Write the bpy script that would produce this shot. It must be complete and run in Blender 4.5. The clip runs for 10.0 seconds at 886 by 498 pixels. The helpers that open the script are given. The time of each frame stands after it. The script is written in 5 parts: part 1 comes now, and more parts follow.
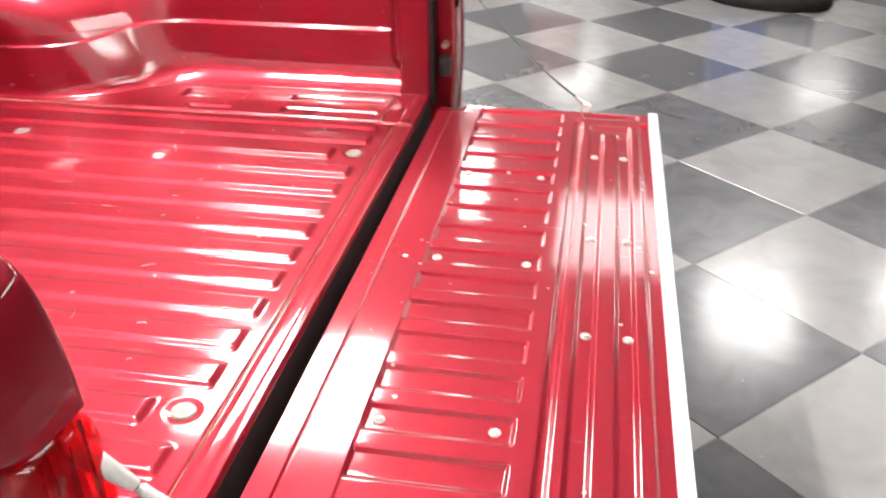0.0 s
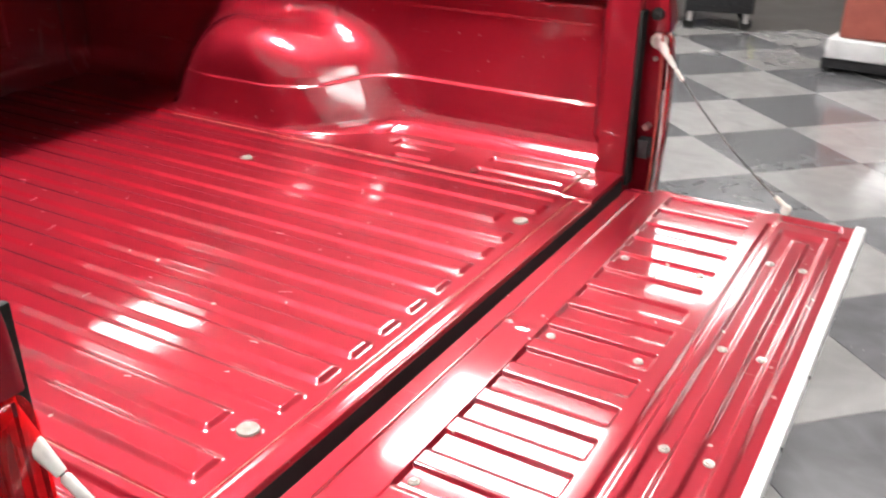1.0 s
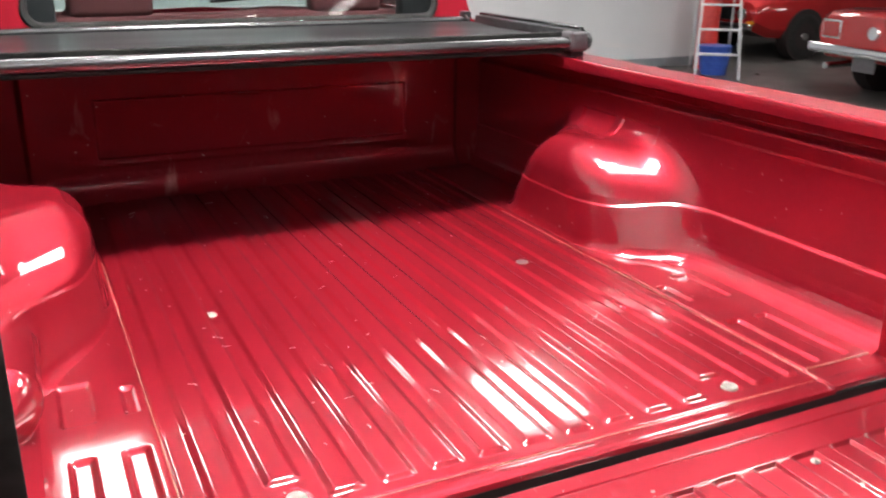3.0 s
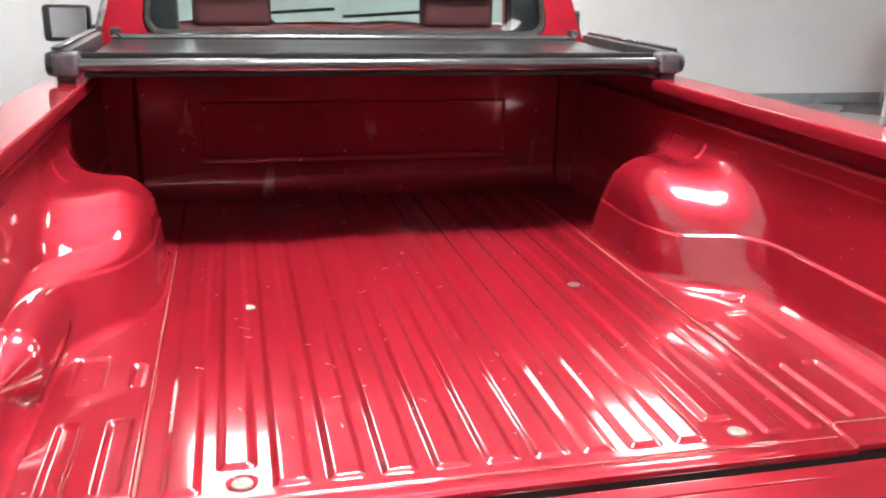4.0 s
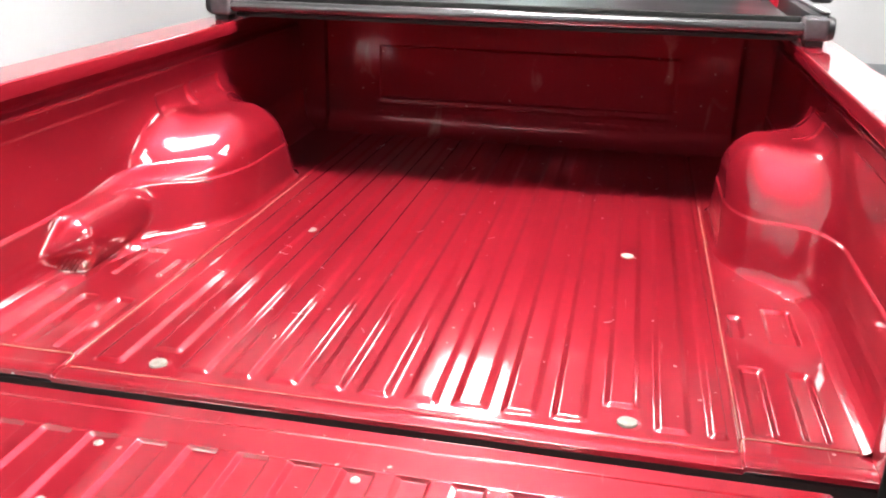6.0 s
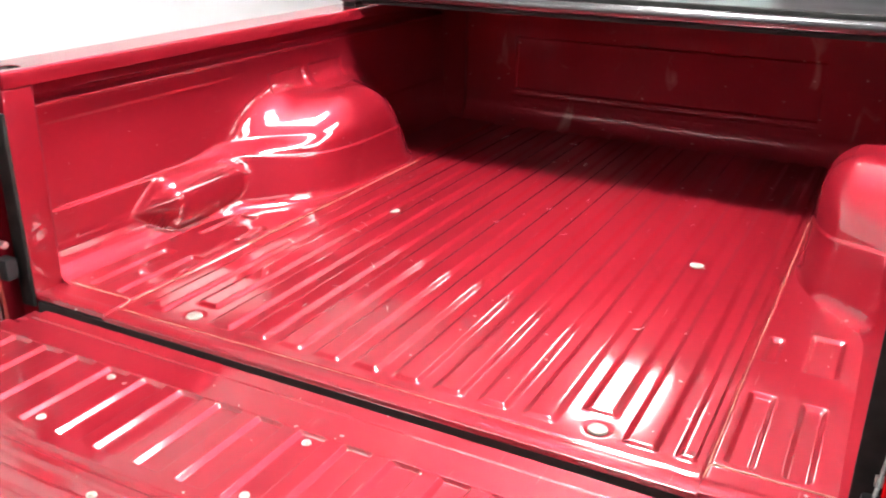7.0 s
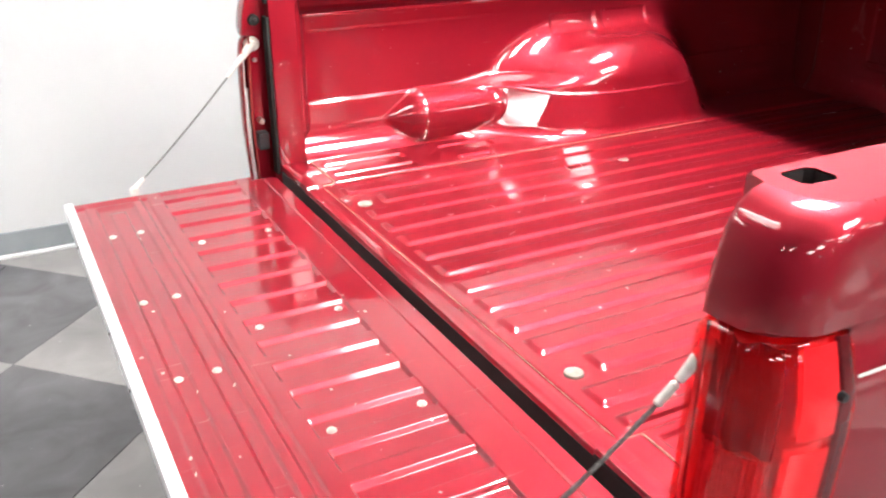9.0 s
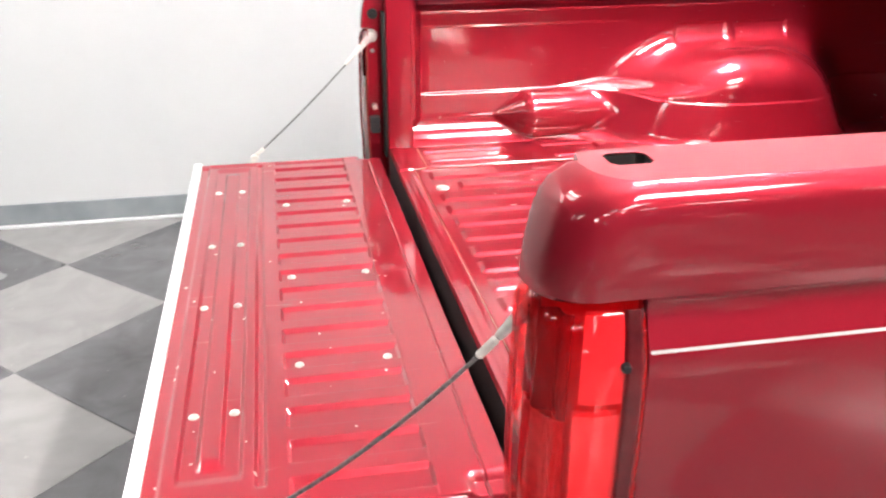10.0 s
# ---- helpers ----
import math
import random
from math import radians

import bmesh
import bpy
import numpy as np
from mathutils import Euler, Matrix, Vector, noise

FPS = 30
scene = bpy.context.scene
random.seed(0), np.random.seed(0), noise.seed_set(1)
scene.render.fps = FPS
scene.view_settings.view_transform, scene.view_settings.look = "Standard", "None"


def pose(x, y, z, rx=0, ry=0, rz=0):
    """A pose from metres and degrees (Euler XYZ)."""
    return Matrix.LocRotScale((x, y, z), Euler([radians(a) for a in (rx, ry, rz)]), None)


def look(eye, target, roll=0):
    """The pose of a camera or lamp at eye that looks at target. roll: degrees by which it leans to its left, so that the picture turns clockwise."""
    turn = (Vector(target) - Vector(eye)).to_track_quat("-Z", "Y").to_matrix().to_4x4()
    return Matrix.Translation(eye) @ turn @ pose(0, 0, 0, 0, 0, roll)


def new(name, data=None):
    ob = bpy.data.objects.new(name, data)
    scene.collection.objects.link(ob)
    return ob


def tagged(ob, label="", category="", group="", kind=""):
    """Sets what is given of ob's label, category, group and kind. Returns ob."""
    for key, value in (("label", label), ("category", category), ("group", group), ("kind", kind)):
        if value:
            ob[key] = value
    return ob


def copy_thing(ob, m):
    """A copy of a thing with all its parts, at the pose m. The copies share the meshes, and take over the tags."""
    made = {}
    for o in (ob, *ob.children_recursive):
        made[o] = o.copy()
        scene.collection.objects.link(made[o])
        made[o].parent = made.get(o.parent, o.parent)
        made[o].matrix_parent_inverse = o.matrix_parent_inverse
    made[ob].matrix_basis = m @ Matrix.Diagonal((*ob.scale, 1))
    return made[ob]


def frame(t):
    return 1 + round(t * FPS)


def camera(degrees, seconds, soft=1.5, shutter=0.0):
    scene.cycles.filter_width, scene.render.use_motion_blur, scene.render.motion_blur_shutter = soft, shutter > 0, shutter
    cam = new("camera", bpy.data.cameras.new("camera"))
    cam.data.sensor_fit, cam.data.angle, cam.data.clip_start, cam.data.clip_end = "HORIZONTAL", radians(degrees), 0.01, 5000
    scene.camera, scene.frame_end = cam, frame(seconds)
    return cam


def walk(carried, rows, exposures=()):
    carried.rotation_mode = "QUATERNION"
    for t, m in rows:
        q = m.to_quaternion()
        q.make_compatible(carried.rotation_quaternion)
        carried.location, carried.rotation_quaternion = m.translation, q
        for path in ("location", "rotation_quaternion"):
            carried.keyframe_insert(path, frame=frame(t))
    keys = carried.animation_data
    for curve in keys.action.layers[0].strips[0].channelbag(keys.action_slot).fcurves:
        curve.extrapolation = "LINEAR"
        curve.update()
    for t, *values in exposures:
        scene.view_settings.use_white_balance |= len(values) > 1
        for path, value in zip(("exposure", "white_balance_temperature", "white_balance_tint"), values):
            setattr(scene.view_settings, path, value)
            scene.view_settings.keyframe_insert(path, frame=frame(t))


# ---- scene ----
cam = camera(53.3, 10.0, soft=2.0, shutter=0.4)
PATH = [
    (0, (-1.349, -0.42, 1.474), (0.37, -0.119, 0.497), -0.1),
    (0.5, (-1.307, -0.564, 1.48), (0.354, 0.064, 0.559), 0.2),
    (1, (-1.247, -0.692, 1.484), (0.313, 0.226, 0.634), 0.5),
    (1.5, (-1.152, -0.817, 1.495), (0.242, 0.376, 0.699), 0.4),
    (2, (-1.038, -0.922, 1.496), (0.176, 0.483, 0.753), 0.5),
    (2.5, (-0.927, -1.024, 1.505), (0.105, 0.55, 0.829), 0.8),
    (3, (-0.789, -1.109, 1.536), (0.031, 0.596, 0.885), 0.5),
    (3.2, (-0.724, -1.124, 1.508), (0.023, 0.624, 0.885), 0.9),
    (4.3, (-0.333, -1.264, 1.511), (-0.002, 0.611, 0.897), 1.1),
    (4.5, (-0.25, -1.281, 1.518), (0.012, 0.602, 0.897), 1.1),
    (5, (-0.031, -1.297, 1.526), (0.055, 0.587, 0.861), 1.1),
    (5.5, (0.186, -1.315, 1.53), (0.03, 0.552, 0.83), 1.1),
    (5.7, (0.271, -1.318, 1.535), (0.025, 0.536, 0.825), 1.1),
    (6.8, (0.729, -1.22, 1.54), (-0.026, 0.479, 0.802), 0.9),
    (7, (0.811, -1.191, 1.541), (-0.045, 0.457, 0.799), 0.8),
    (7.5, (0.998, -1.098, 1.538), (-0.09, 0.405, 0.792), 0.6),
    (8, (1.162, -0.969, 1.532), (-0.129, 0.349, 0.759), 0.5),
    (8.5, (1.335, -0.845, 1.523), (-0.149, 0.231, 0.722), 0.2),
    (9, (1.503, -0.709, 1.506), (-0.113, 0.139, 0.687), -0.1),
    (9.5, (1.65, -0.527, 1.497), (-0.069, 0.093, 0.685), -0.2),
    (10, (1.797, -0.332, 1.493), (-0.007, 0.011, 0.701), -0.2),
]
walk(cam, [(t, look(eye, target, roll)) for t, eye, target, roll in PATH], exposures=[(0.0, 0.3), (1.0, 0.2), (2.5, 0.24), (3.2, 0.38), (4.5, 0.62), (5.5, 0.64), (7.0, 0.66), (9.0, 0.62), (10.0, 0.54)])

# ---------------------------------------------------------------- light
world = bpy.data.worlds.new("world")
world.use_nodes = True
world.node_tree.nodes["Background"].inputs[0].default_value = (0.8, 0.85, 0.9, 1)
world.node_tree.nodes["Background"].inputs[1].default_value = 0.02
scene.world = world
scene.view_settings.exposure = 0.0
LAMP_POWER = 540.0


# ---------------------------------------------------------------- materials
def material(name, colour, rough=0.5, metal=0.0, coat=0.0, coat_rough=0.05, spec=0.5):
    m = bpy.data.materials.new(name)
    m.use_nodes = True
    b = m.node_tree.nodes["Principled BSDF"]
    b.inputs["Base Color"].default_value = (*colour, 1)
    b.inputs["Roughness"].default_value = rough
    b.inputs["Metallic"].default_value = metal
    b.inputs["Coat Weight"].default_value = coat
    b.inputs["Coat Roughness"].default_value = coat_rough
    b.inputs["Specular IOR Level"].default_value = spec
    return m


def grain(m, scale, low, high, detail=6.0, bump=0.0, bump_scale=None, rough=None, stretch=(1, 1, 1), second=None):
    """Colour variation between two tones at one scale, blended with a second, coarser one, and fine relief."""
    t = m.node_tree
    b = t.nodes["Principled BSDF"]
    co = t.nodes.new("ShaderNodeTexCoord")
    mp = t.nodes.new("ShaderNodeMapping")
    mp.inputs["Scale"].default_value = stretch
    t.links.new(co.outputs["Object"], mp.inputs["Vector"])
    n = t.nodes.new("ShaderNodeTexNoise")
    n.inputs["Scale"].default_value, n.inputs["Detail"].default_value = scale, detail
    t.links.new(mp.outputs[0], n.inputs["Vector"])
    r = t.nodes.new("ShaderNodeValToRGB")
    r.color_ramp.elements[0].position, r.color_ramp.elements[1].position = 0.3, 0.7
    r.color_ramp.elements[0].color, r.color_ramp.elements[1].color = (*low, 1), (*high, 1)
    t.links.new(n.outputs["Fac"], r.inputs["Fac"])
    out = r.outputs["Color"]
    if second:
        n2 = t.nodes.new("ShaderNodeTexNoise")
        n2.inputs["Scale"].default_value, n2.inputs["Detail"].default_value = second, 3
        t.links.new(mp.outputs[0], n2.inputs["Vector"])
        mx = t.nodes.new("ShaderNodeMix")
        mx.data_type, mx.blend_type = "RGBA", "MULTIPLY"
        mx.inputs["Factor"].default_value = 0.35
        t.links.new(out, mx.inputs["A"])
        t.links.new(n2.outputs["Fac"], mx.inputs["B"])
        out = mx.outputs["Result"]
    t.links.new(out, b.inputs["Base Color"])
    if rough:
        rr = t.nodes.new("ShaderNodeMapRange")
        rr.inputs["To Min"].default_value, rr.inputs["To Max"].default_value = rough
        t.links.new(n.outputs["Fac"], rr.inputs["Value"])
        t.links.new(rr.outputs[0], b.inputs["Roughness"])
    if bump:
        nb = t.nodes.new("ShaderNodeTexNoise")
        nb.inputs["Scale"].default_value, nb.inputs["Detail"].default_value = bump_scale or scale * 6, 3
        t.links.new(co.outputs["Object"], nb.inputs["Vector"])
        bp = t.nodes.new("ShaderNodeBump")
        bp.inputs["Strength"].default_value, bp.inputs["Distance"].default_value = bump, 0.002
        t.links.new(nb.outputs["Fac"], bp.inputs["Height"])
        t.links.new(bp.outputs[0], b.inputs["Normal"])
    return m


def paint_material(name, colour, dark, wear=0.0, haze=0.075, coat=1.0, ior=1.74):
    """Clear-coated car paint: slight flake, orange peel in the coat, fine dust."""
    m = material(name, colour, 0.5, 0.66, coat, haze, 0.15)
    m.node_tree.nodes["Principled BSDF"].inputs["Coat IOR"].default_value = ior
    t = m.node_tree
    b = t.nodes["Principled BSDF"]
    co = t.nodes.new("ShaderNodeTexCoord")
    n = t.nodes.new("ShaderNodeTexNoise")
    n.inputs["Scale"].default_value, n.inputs["Detail"].default_value = 2.2, 5
    t.links.new(co.outputs["Object"], n.inputs["Vector"])
    r = t.nodes.new("ShaderNodeValToRGB")
    r.color_ramp.elements[0].position, r.color_ramp.elements[1].position = 0.3, 0.75
    r.color_ramp.elements[0].color, r.color_ramp.elements[1].color = (*dark, 1), (*colour, 1)
    t.links.new(n.outputs["Fac"], r.inputs["Fac"])
    out = r.outputs["Color"]
    if wear:
        # lint and chips: small cells, only some of them, of uneven outline
        wob = t.nodes.new("ShaderNodeTexNoise")
        wob.inputs["Scale"].default_value, wob.inputs["Detail"].default_value = 60, 4
        t.links.new(co.outputs["Object"], wob.inputs["Vector"])
        mixv = t.nodes.new("ShaderNodeMix")
        mixv.data_type = "VECTOR"
        mixv.inputs["Factor"].default_value = 0.012
        t.links.new(co.outputs["Object"], mixv.inputs["A"])
        t.links.new(wob.outputs["Color"], mixv.inputs["B"])
        v = t.nodes.new("ShaderNodeTexVoronoi")
        v.inputs["Scale"].default_value = 24
        t.links.new(mixv.outputs["Result"], v.inputs["Vector"])
        chance = t.nodes.new("ShaderNodeSeparateColor")
        t.links.new(v.outputs["Color"], chance.inputs[0])
        size = t.nodes.new("ShaderNodeMapRange")
        size.inputs["From Min"].default_value, size.inputs["From Max"].default_value = 0.4, 1.0
        size.inputs["To Min"].default_value, size.inputs["To Max"].default_value = 0.0, 0.11
        t.links.new(chance.outputs[0], size.inputs["Value"])
        g = t.nodes.new("ShaderNodeMath")
        g.operation = "LESS_THAN"
        t.links.new(v.outputs["Distance"], g.inputs[0])
        t.links.new(size.outputs[0], g.inputs[1])
        # scuffs: thin pale scratches in patches
        sm = t.nodes.new("ShaderNodeMapping")
        sm.inputs["Scale"].default_value, sm.inputs["Rotation"].default_value = (60, 5, 60), (0, 0, 0.5)
        t.links.new(co.outputs["Object"], sm.inputs["Vector"])
        sn = t.nodes.new("ShaderNodeTexNoise")
        sn.inputs["Scale"].default_value, sn.inputs["Detail"].default_value = 1.6, 3
        t.links.new(sm.outputs[0], sn.inputs["Vector"])
        sg = t.nodes.new("ShaderNodeMapRange")
        sg.inputs["From Min"].default_value, sg.inputs["From Max"].default_value, sg.inputs["To Max"].default_value = 0.69, 0.76, 0.2
        t.links.new(sn.outputs["Fac"], sg.inputs["Value"])
        both = t.nodes.new("ShaderNodeMath")
        both.operation = "MAXIMUM"
        t.links.new(g.outputs[0], both.inputs[0])
        t.links.new(sg.outputs[0], both.inputs[1])
        amount = t.nodes.new("ShaderNodeMath")
        amount.operation = "MULTIPLY"
        amount.inputs[1].default_value = wear
        t.links.new(both.outputs[0], amount.inputs[0])
        mx = t.nodes.new("ShaderNodeMix")
        mx.data_type = "RGBA"
        t.links.new(amount.outputs[0], mx.inputs["Factor"])
        t.links.new(out, mx.inputs["A"])
        mx.inputs["B"].default_value = (0.6, 0.42, 0.38, 1)
        out = mx.outputs["Result"]
    t.links.new(out, b.inputs["Base Color"])
    peel = t.nodes.new("ShaderNodeTexNoise")
    peel.inputs["Scale"].default_value, peel.inputs["Detail"].default_value = 45.0, 2
    t.links.new(co.outputs["Object"], peel.inputs["Vector"])
    bp = t.nodes.new("ShaderNodeBump")
    bp.inputs["Strength"].default_value, bp.inputs["Distance"].default_value = 0.025, 0.002
    t.links.new(peel.outputs["Fac"], bp.inputs["Height"])
    t.links.new(bp.outputs[0], b.inputs["Coat Normal"])
    return m


def emitter(name, colour, strength):
    m = bpy.data.materials.new(name)
    m.use_nodes = True
    t = m.node_tree
    t.nodes.clear()
    e = t.nodes.new("ShaderNodeEmission")
    e.inputs[0].default_value, e.inputs[1].default_value = (*colour, 1), strength
    o = t.nodes.new("ShaderNodeOutputMaterial")
    t.links.new(e.outputs[0], o.inputs[0])
    return m


def lens_pane(name, tint, body=0.45):
    """Red plastic lens: partly seen through, partly scattering, with a clear gloss."""
    m = clear_pane(name, tint, 0.03, 1.5)
    t = m.node_tree
    df = t.nodes.new("ShaderNodeBsdfDiffuse")
    df.inputs[0].default_value = (*tint, 1)
    mx = t.nodes.new("ShaderNodeMixShader")
    mx.inputs[0].default_value = body
    last = t.nodes["Mix Shader"]
    t.links.new(t.nodes["Transparent BSDF"].outputs[0], mx.inputs[1])
    t.links.new(df.outputs[0], mx.inputs[2])
    t.links.new(mx.outputs[0], last.inputs[1])
    return m


def clear_pane(name, tint, gloss_rough=0.02, fresnel=1.45):
    """A thin pane: tinted, seen straight through, with a gloss on its face."""
    m = bpy.data.materials.new(name)
    m.use_nodes = True
    t = m.node_tree
    t.nodes.clear()
    tr = t.nodes.new("ShaderNodeBsdfTransparent")
    tr.inputs[0].default_value = (*tint, 1)
    gl = t.nodes.new("ShaderNodeBsdfGlossy")
    gl.inputs["Roughness"].default_value = gloss_rough
    fr = t.nodes.new("ShaderNodeFresnel")
    fr.inputs[0].default_value = fresnel
    mx = t.nodes.new("ShaderNodeMixShader")
    o = t.nodes.new("ShaderNodeOutputMaterial")
    t.links.new(fr.outputs[0], mx.inputs[0])
    t.links.new(tr.outputs[0], mx.inputs[1])
    t.links.new(gl.outputs[0], mx.inputs[2])
    t.links.new(mx.outputs[0], o.inputs[0])
    return m


RED = paint_material("red_paint", (0.31, 0.0098, 0.0225), (0.255, 0.0076, 0.0185), 0.0, 0.045, 1.0, 1.5)
BED_RED = paint_material("bed_red_paint", (0.31, 0.0098, 0.0225), (0.255, 0.0076, 0.0185), 0.8)
BED_SIDE = paint_material("bed_side_paint", (0.31, 0.0098, 0.0225), (0.255, 0.0076, 0.0185), 0.3)
# Bed red darkened to paint in the cover's shade; dust smears added on top.
SHADED_DUSTY_RED = paint_material("shaded_dusty_bed_paint", (0.21, 0.011, 0.019), (0.165, 0.009, 0.015), 0.35, 0.12, 0.16)
BLACK = grain(material("black_plastic", (0.018, 0.018, 0.02), 0.38, spec=0.22), 40, (0.012, 0.012, 0.013), (0.03, 0.03, 0.032), bump=0.15)
RUBBER = grain(material("black_rubber", (0.014, 0.014, 0.014), 0.7, spec=0.2), 30, (0.008, 0.008, 0.008), (0.02, 0.019, 0.018))
VINYL = grain(material("black_vinyl", (0.02, 0.02, 0.022), 0.3, spec=0.07), 60, (0.012, 0.012, 0.013), (0.024, 0.023, 0.025), bump=0.05, bump_scale=300)
SATIN = grain(material("satin_black_metal", (0.16, 0.16, 0.165), 0.2, 0.85), 5, (0.13, 0.13, 0.134), (0.17, 0.17, 0.174))
GREY_PLASTIC = grain(material("grey_plastic", (0.06, 0.055, 0.06), 0.5), 50, (0.045, 0.04, 0.045), (0.075, 0.07, 0.075), bump=0.15)
CHROME = material("chrome", (0.75, 0.75, 0.77), 0.09, 1.0)
ALU = grain(material("brushed_aluminium", (0.8, 0.81, 0.82), 0.42, 0.45), 20, (0.76, 0.77, 0.78), (0.86, 0.87, 0.88), stretch=(0.05, 1, 1))
STEEL = grain(material("zinc_steel", (0.5, 0.5, 0.49), 0.35, 0.8), 60, (0.42, 0.42, 0.4), (0.6, 0.59, 0.56))
PLUG = grain(material("grey_plug", (0.38, 0.36, 0.3), 0.4), 90, (0.2, 0.19, 0.16), (0.32, 0.31, 0.27), bump=0.1)
FITTING = grain(material("pale_fitting", (0.62, 0.6, 0.55), 0.45), 60, (0.34, 0.32, 0.28), (0.5, 0.48, 0.44))
SLEEVE = grain(material("pale_sleeve", (0.66, 0.64, 0.58), 0.45), 60, (0.52, 0.5, 0.45), (0.72, 0.7, 0.65))
CABLE = grain(material("steel_cable", (0.12, 0.12, 0.12), 0.45, 0.6), 200, (0.06, 0.06, 0.06), (0.2, 0.2, 0.19))
WALL = grain(material("white_wall_paint", (0.8, 0.81, 0.82), 0.6), 1.5, (0.5, 0.511, 0.518), (0.54, 0.549, 0.553), bump=0.08, bump_scale=60)
BASE = grain(material("grey_baseboard", (0.2, 0.22, 0.235), 0.5), 6, (0.17, 0.19, 0.205), (0.24, 0.26, 0.275))
TRIM = grain(material("pale_trim", (0.6, 0.61, 0.62), 0.5), 8, (0.52, 0.53, 0.54), (0.66, 0.67, 0.68))
CEIL = grain(material("white_ceiling", (0.64, 0.64, 0.65), 0.8), 1.0, (0.36, 0.36, 0.37), (0.44, 0.44, 0.45))
CONCRETE = grain(material("dark_concrete", (0.06, 0.055, 0.05), 0.3), 2.5, (0.07, 0.063, 0.06), (0.13, 0.12, 0.11), second=0.6, rough=(0.2, 0.45), bump=0.1)
LAMP = emitter("lamp_diffuser", (1.0, 0.97, 0.95), LAMP_POWER)
LAMP_DIM = emitter("lamp_diffuser_aged", (1.0, 0.97, 0.95), 19.0)
LAMP_MID = emitter("lamp_diffuser_newer", (1.0, 0.97, 0.95), 21.0)
# Made-up glow on top of fixtures, added to brighten ceiling and upper wall.
FILL_UP = emitter("fill_uplight", (1.0, 0.97, 0.95), 30.0)
LAMP_STRIP = emitter("strip_tube", (1.0, 0.97, 0.95), 16.0)
LAMP_EAST = emitter("lamp_diffuser_bright", (1.0, 0.97, 0.95), 42.0)
LAMP_FAR = emitter("lamp_diffuser_far", (1.0, 0.97, 0.95), 9.0)
LAMP_OLD = emitter("lamp_diffuser_old", (1.0, 0.96, 0.95), 4.5)
GLASS = clear_pane("window_glass", (0.72, 0.82, 0.8))
LENS = lens_pane("red_lens", (0.95, 0.012, 0.018), 0.22)
LENS_CLEAR = lens_pane("bright_red_lens", (0.97, 0.035, 0.045), 0.5)
REFLECTOR = grain(material("silver_reflector", (0.85, 0.85, 0.85), 0.4, 0.0), 80, (0.6, 0.6, 0.6), (0.9, 0.9, 0.9), bump=0.3, bump_scale=120)
DARK_HOUSING = grain(material("red_housing", (0.6, 0.1, 0.09), 0.5), 30, (0.5, 0.07, 0.06), (0.65, 0.12, 0.1))
LENS_RIM = grain(material("dark_red_rim", (0.09, 0.006, 0.009), 0.25, 0.0, 0.25, 0.05, 0.3), 30, (0.06, 0.003, 0.005), (0.11, 0.006, 0.009))
SCRATCH = grain(material("pale_scratch", (0.6, 0.5, 0.46), 0.6), 80, (0.5, 0.38, 0.34), (0.68, 0.6, 0.56))
SEALER = grain(material("tan_seam_sealer", (0.4, 0.2, 0.13), 0.6), 40, (0.3, 0.12, 0.08), (0.48, 0.28, 0.2))
HALL = grain(material("grey_hall_paint", (0.22, 0.22, 0.23), 0.6), 1.2, (0.23, 0.23, 0.235), (0.29, 0.29, 0.295))
SEAT = grain(material("maroon_cloth", (0.07, 0.012, 0.014), 0.9), 90, (0.045, 0.008, 0.01), (0.1, 0.02, 0.022), bump=0.4)
STRIPE = grain(material("pale_pinstripe", (0.42, 0.33, 0.31), 0.4), 30, (0.5, 0.44, 0.42), (0.6, 0.54, 0.52))
# Near-black: paints shade into gaps and holes; also plain colour of the chassis.
DARK = material("shade_and_chassis_black", (0.012, 0.006, 0.006), 0.9)


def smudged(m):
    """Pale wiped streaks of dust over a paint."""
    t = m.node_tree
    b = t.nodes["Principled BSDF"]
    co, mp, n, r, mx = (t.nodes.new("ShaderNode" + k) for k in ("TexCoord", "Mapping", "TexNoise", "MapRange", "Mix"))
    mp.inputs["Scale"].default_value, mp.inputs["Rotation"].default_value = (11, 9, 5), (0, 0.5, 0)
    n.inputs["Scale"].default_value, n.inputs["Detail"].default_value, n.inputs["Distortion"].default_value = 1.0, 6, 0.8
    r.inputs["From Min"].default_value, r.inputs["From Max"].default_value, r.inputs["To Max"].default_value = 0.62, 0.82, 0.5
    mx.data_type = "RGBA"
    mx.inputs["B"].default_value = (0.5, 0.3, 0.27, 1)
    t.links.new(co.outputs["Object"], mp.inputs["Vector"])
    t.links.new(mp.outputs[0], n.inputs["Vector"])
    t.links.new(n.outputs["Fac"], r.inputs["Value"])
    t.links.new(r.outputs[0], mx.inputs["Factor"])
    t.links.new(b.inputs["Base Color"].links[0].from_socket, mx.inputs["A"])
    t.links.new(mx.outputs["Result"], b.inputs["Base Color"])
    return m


smudged(SHADED_DUSTY_RED)
PRIMER = grain(material("dark_red_underside", (0.16, 0.01, 0.014), 0.6), 12, (0.1, 0.006, 0.01), (0.2, 0.014, 0.018))


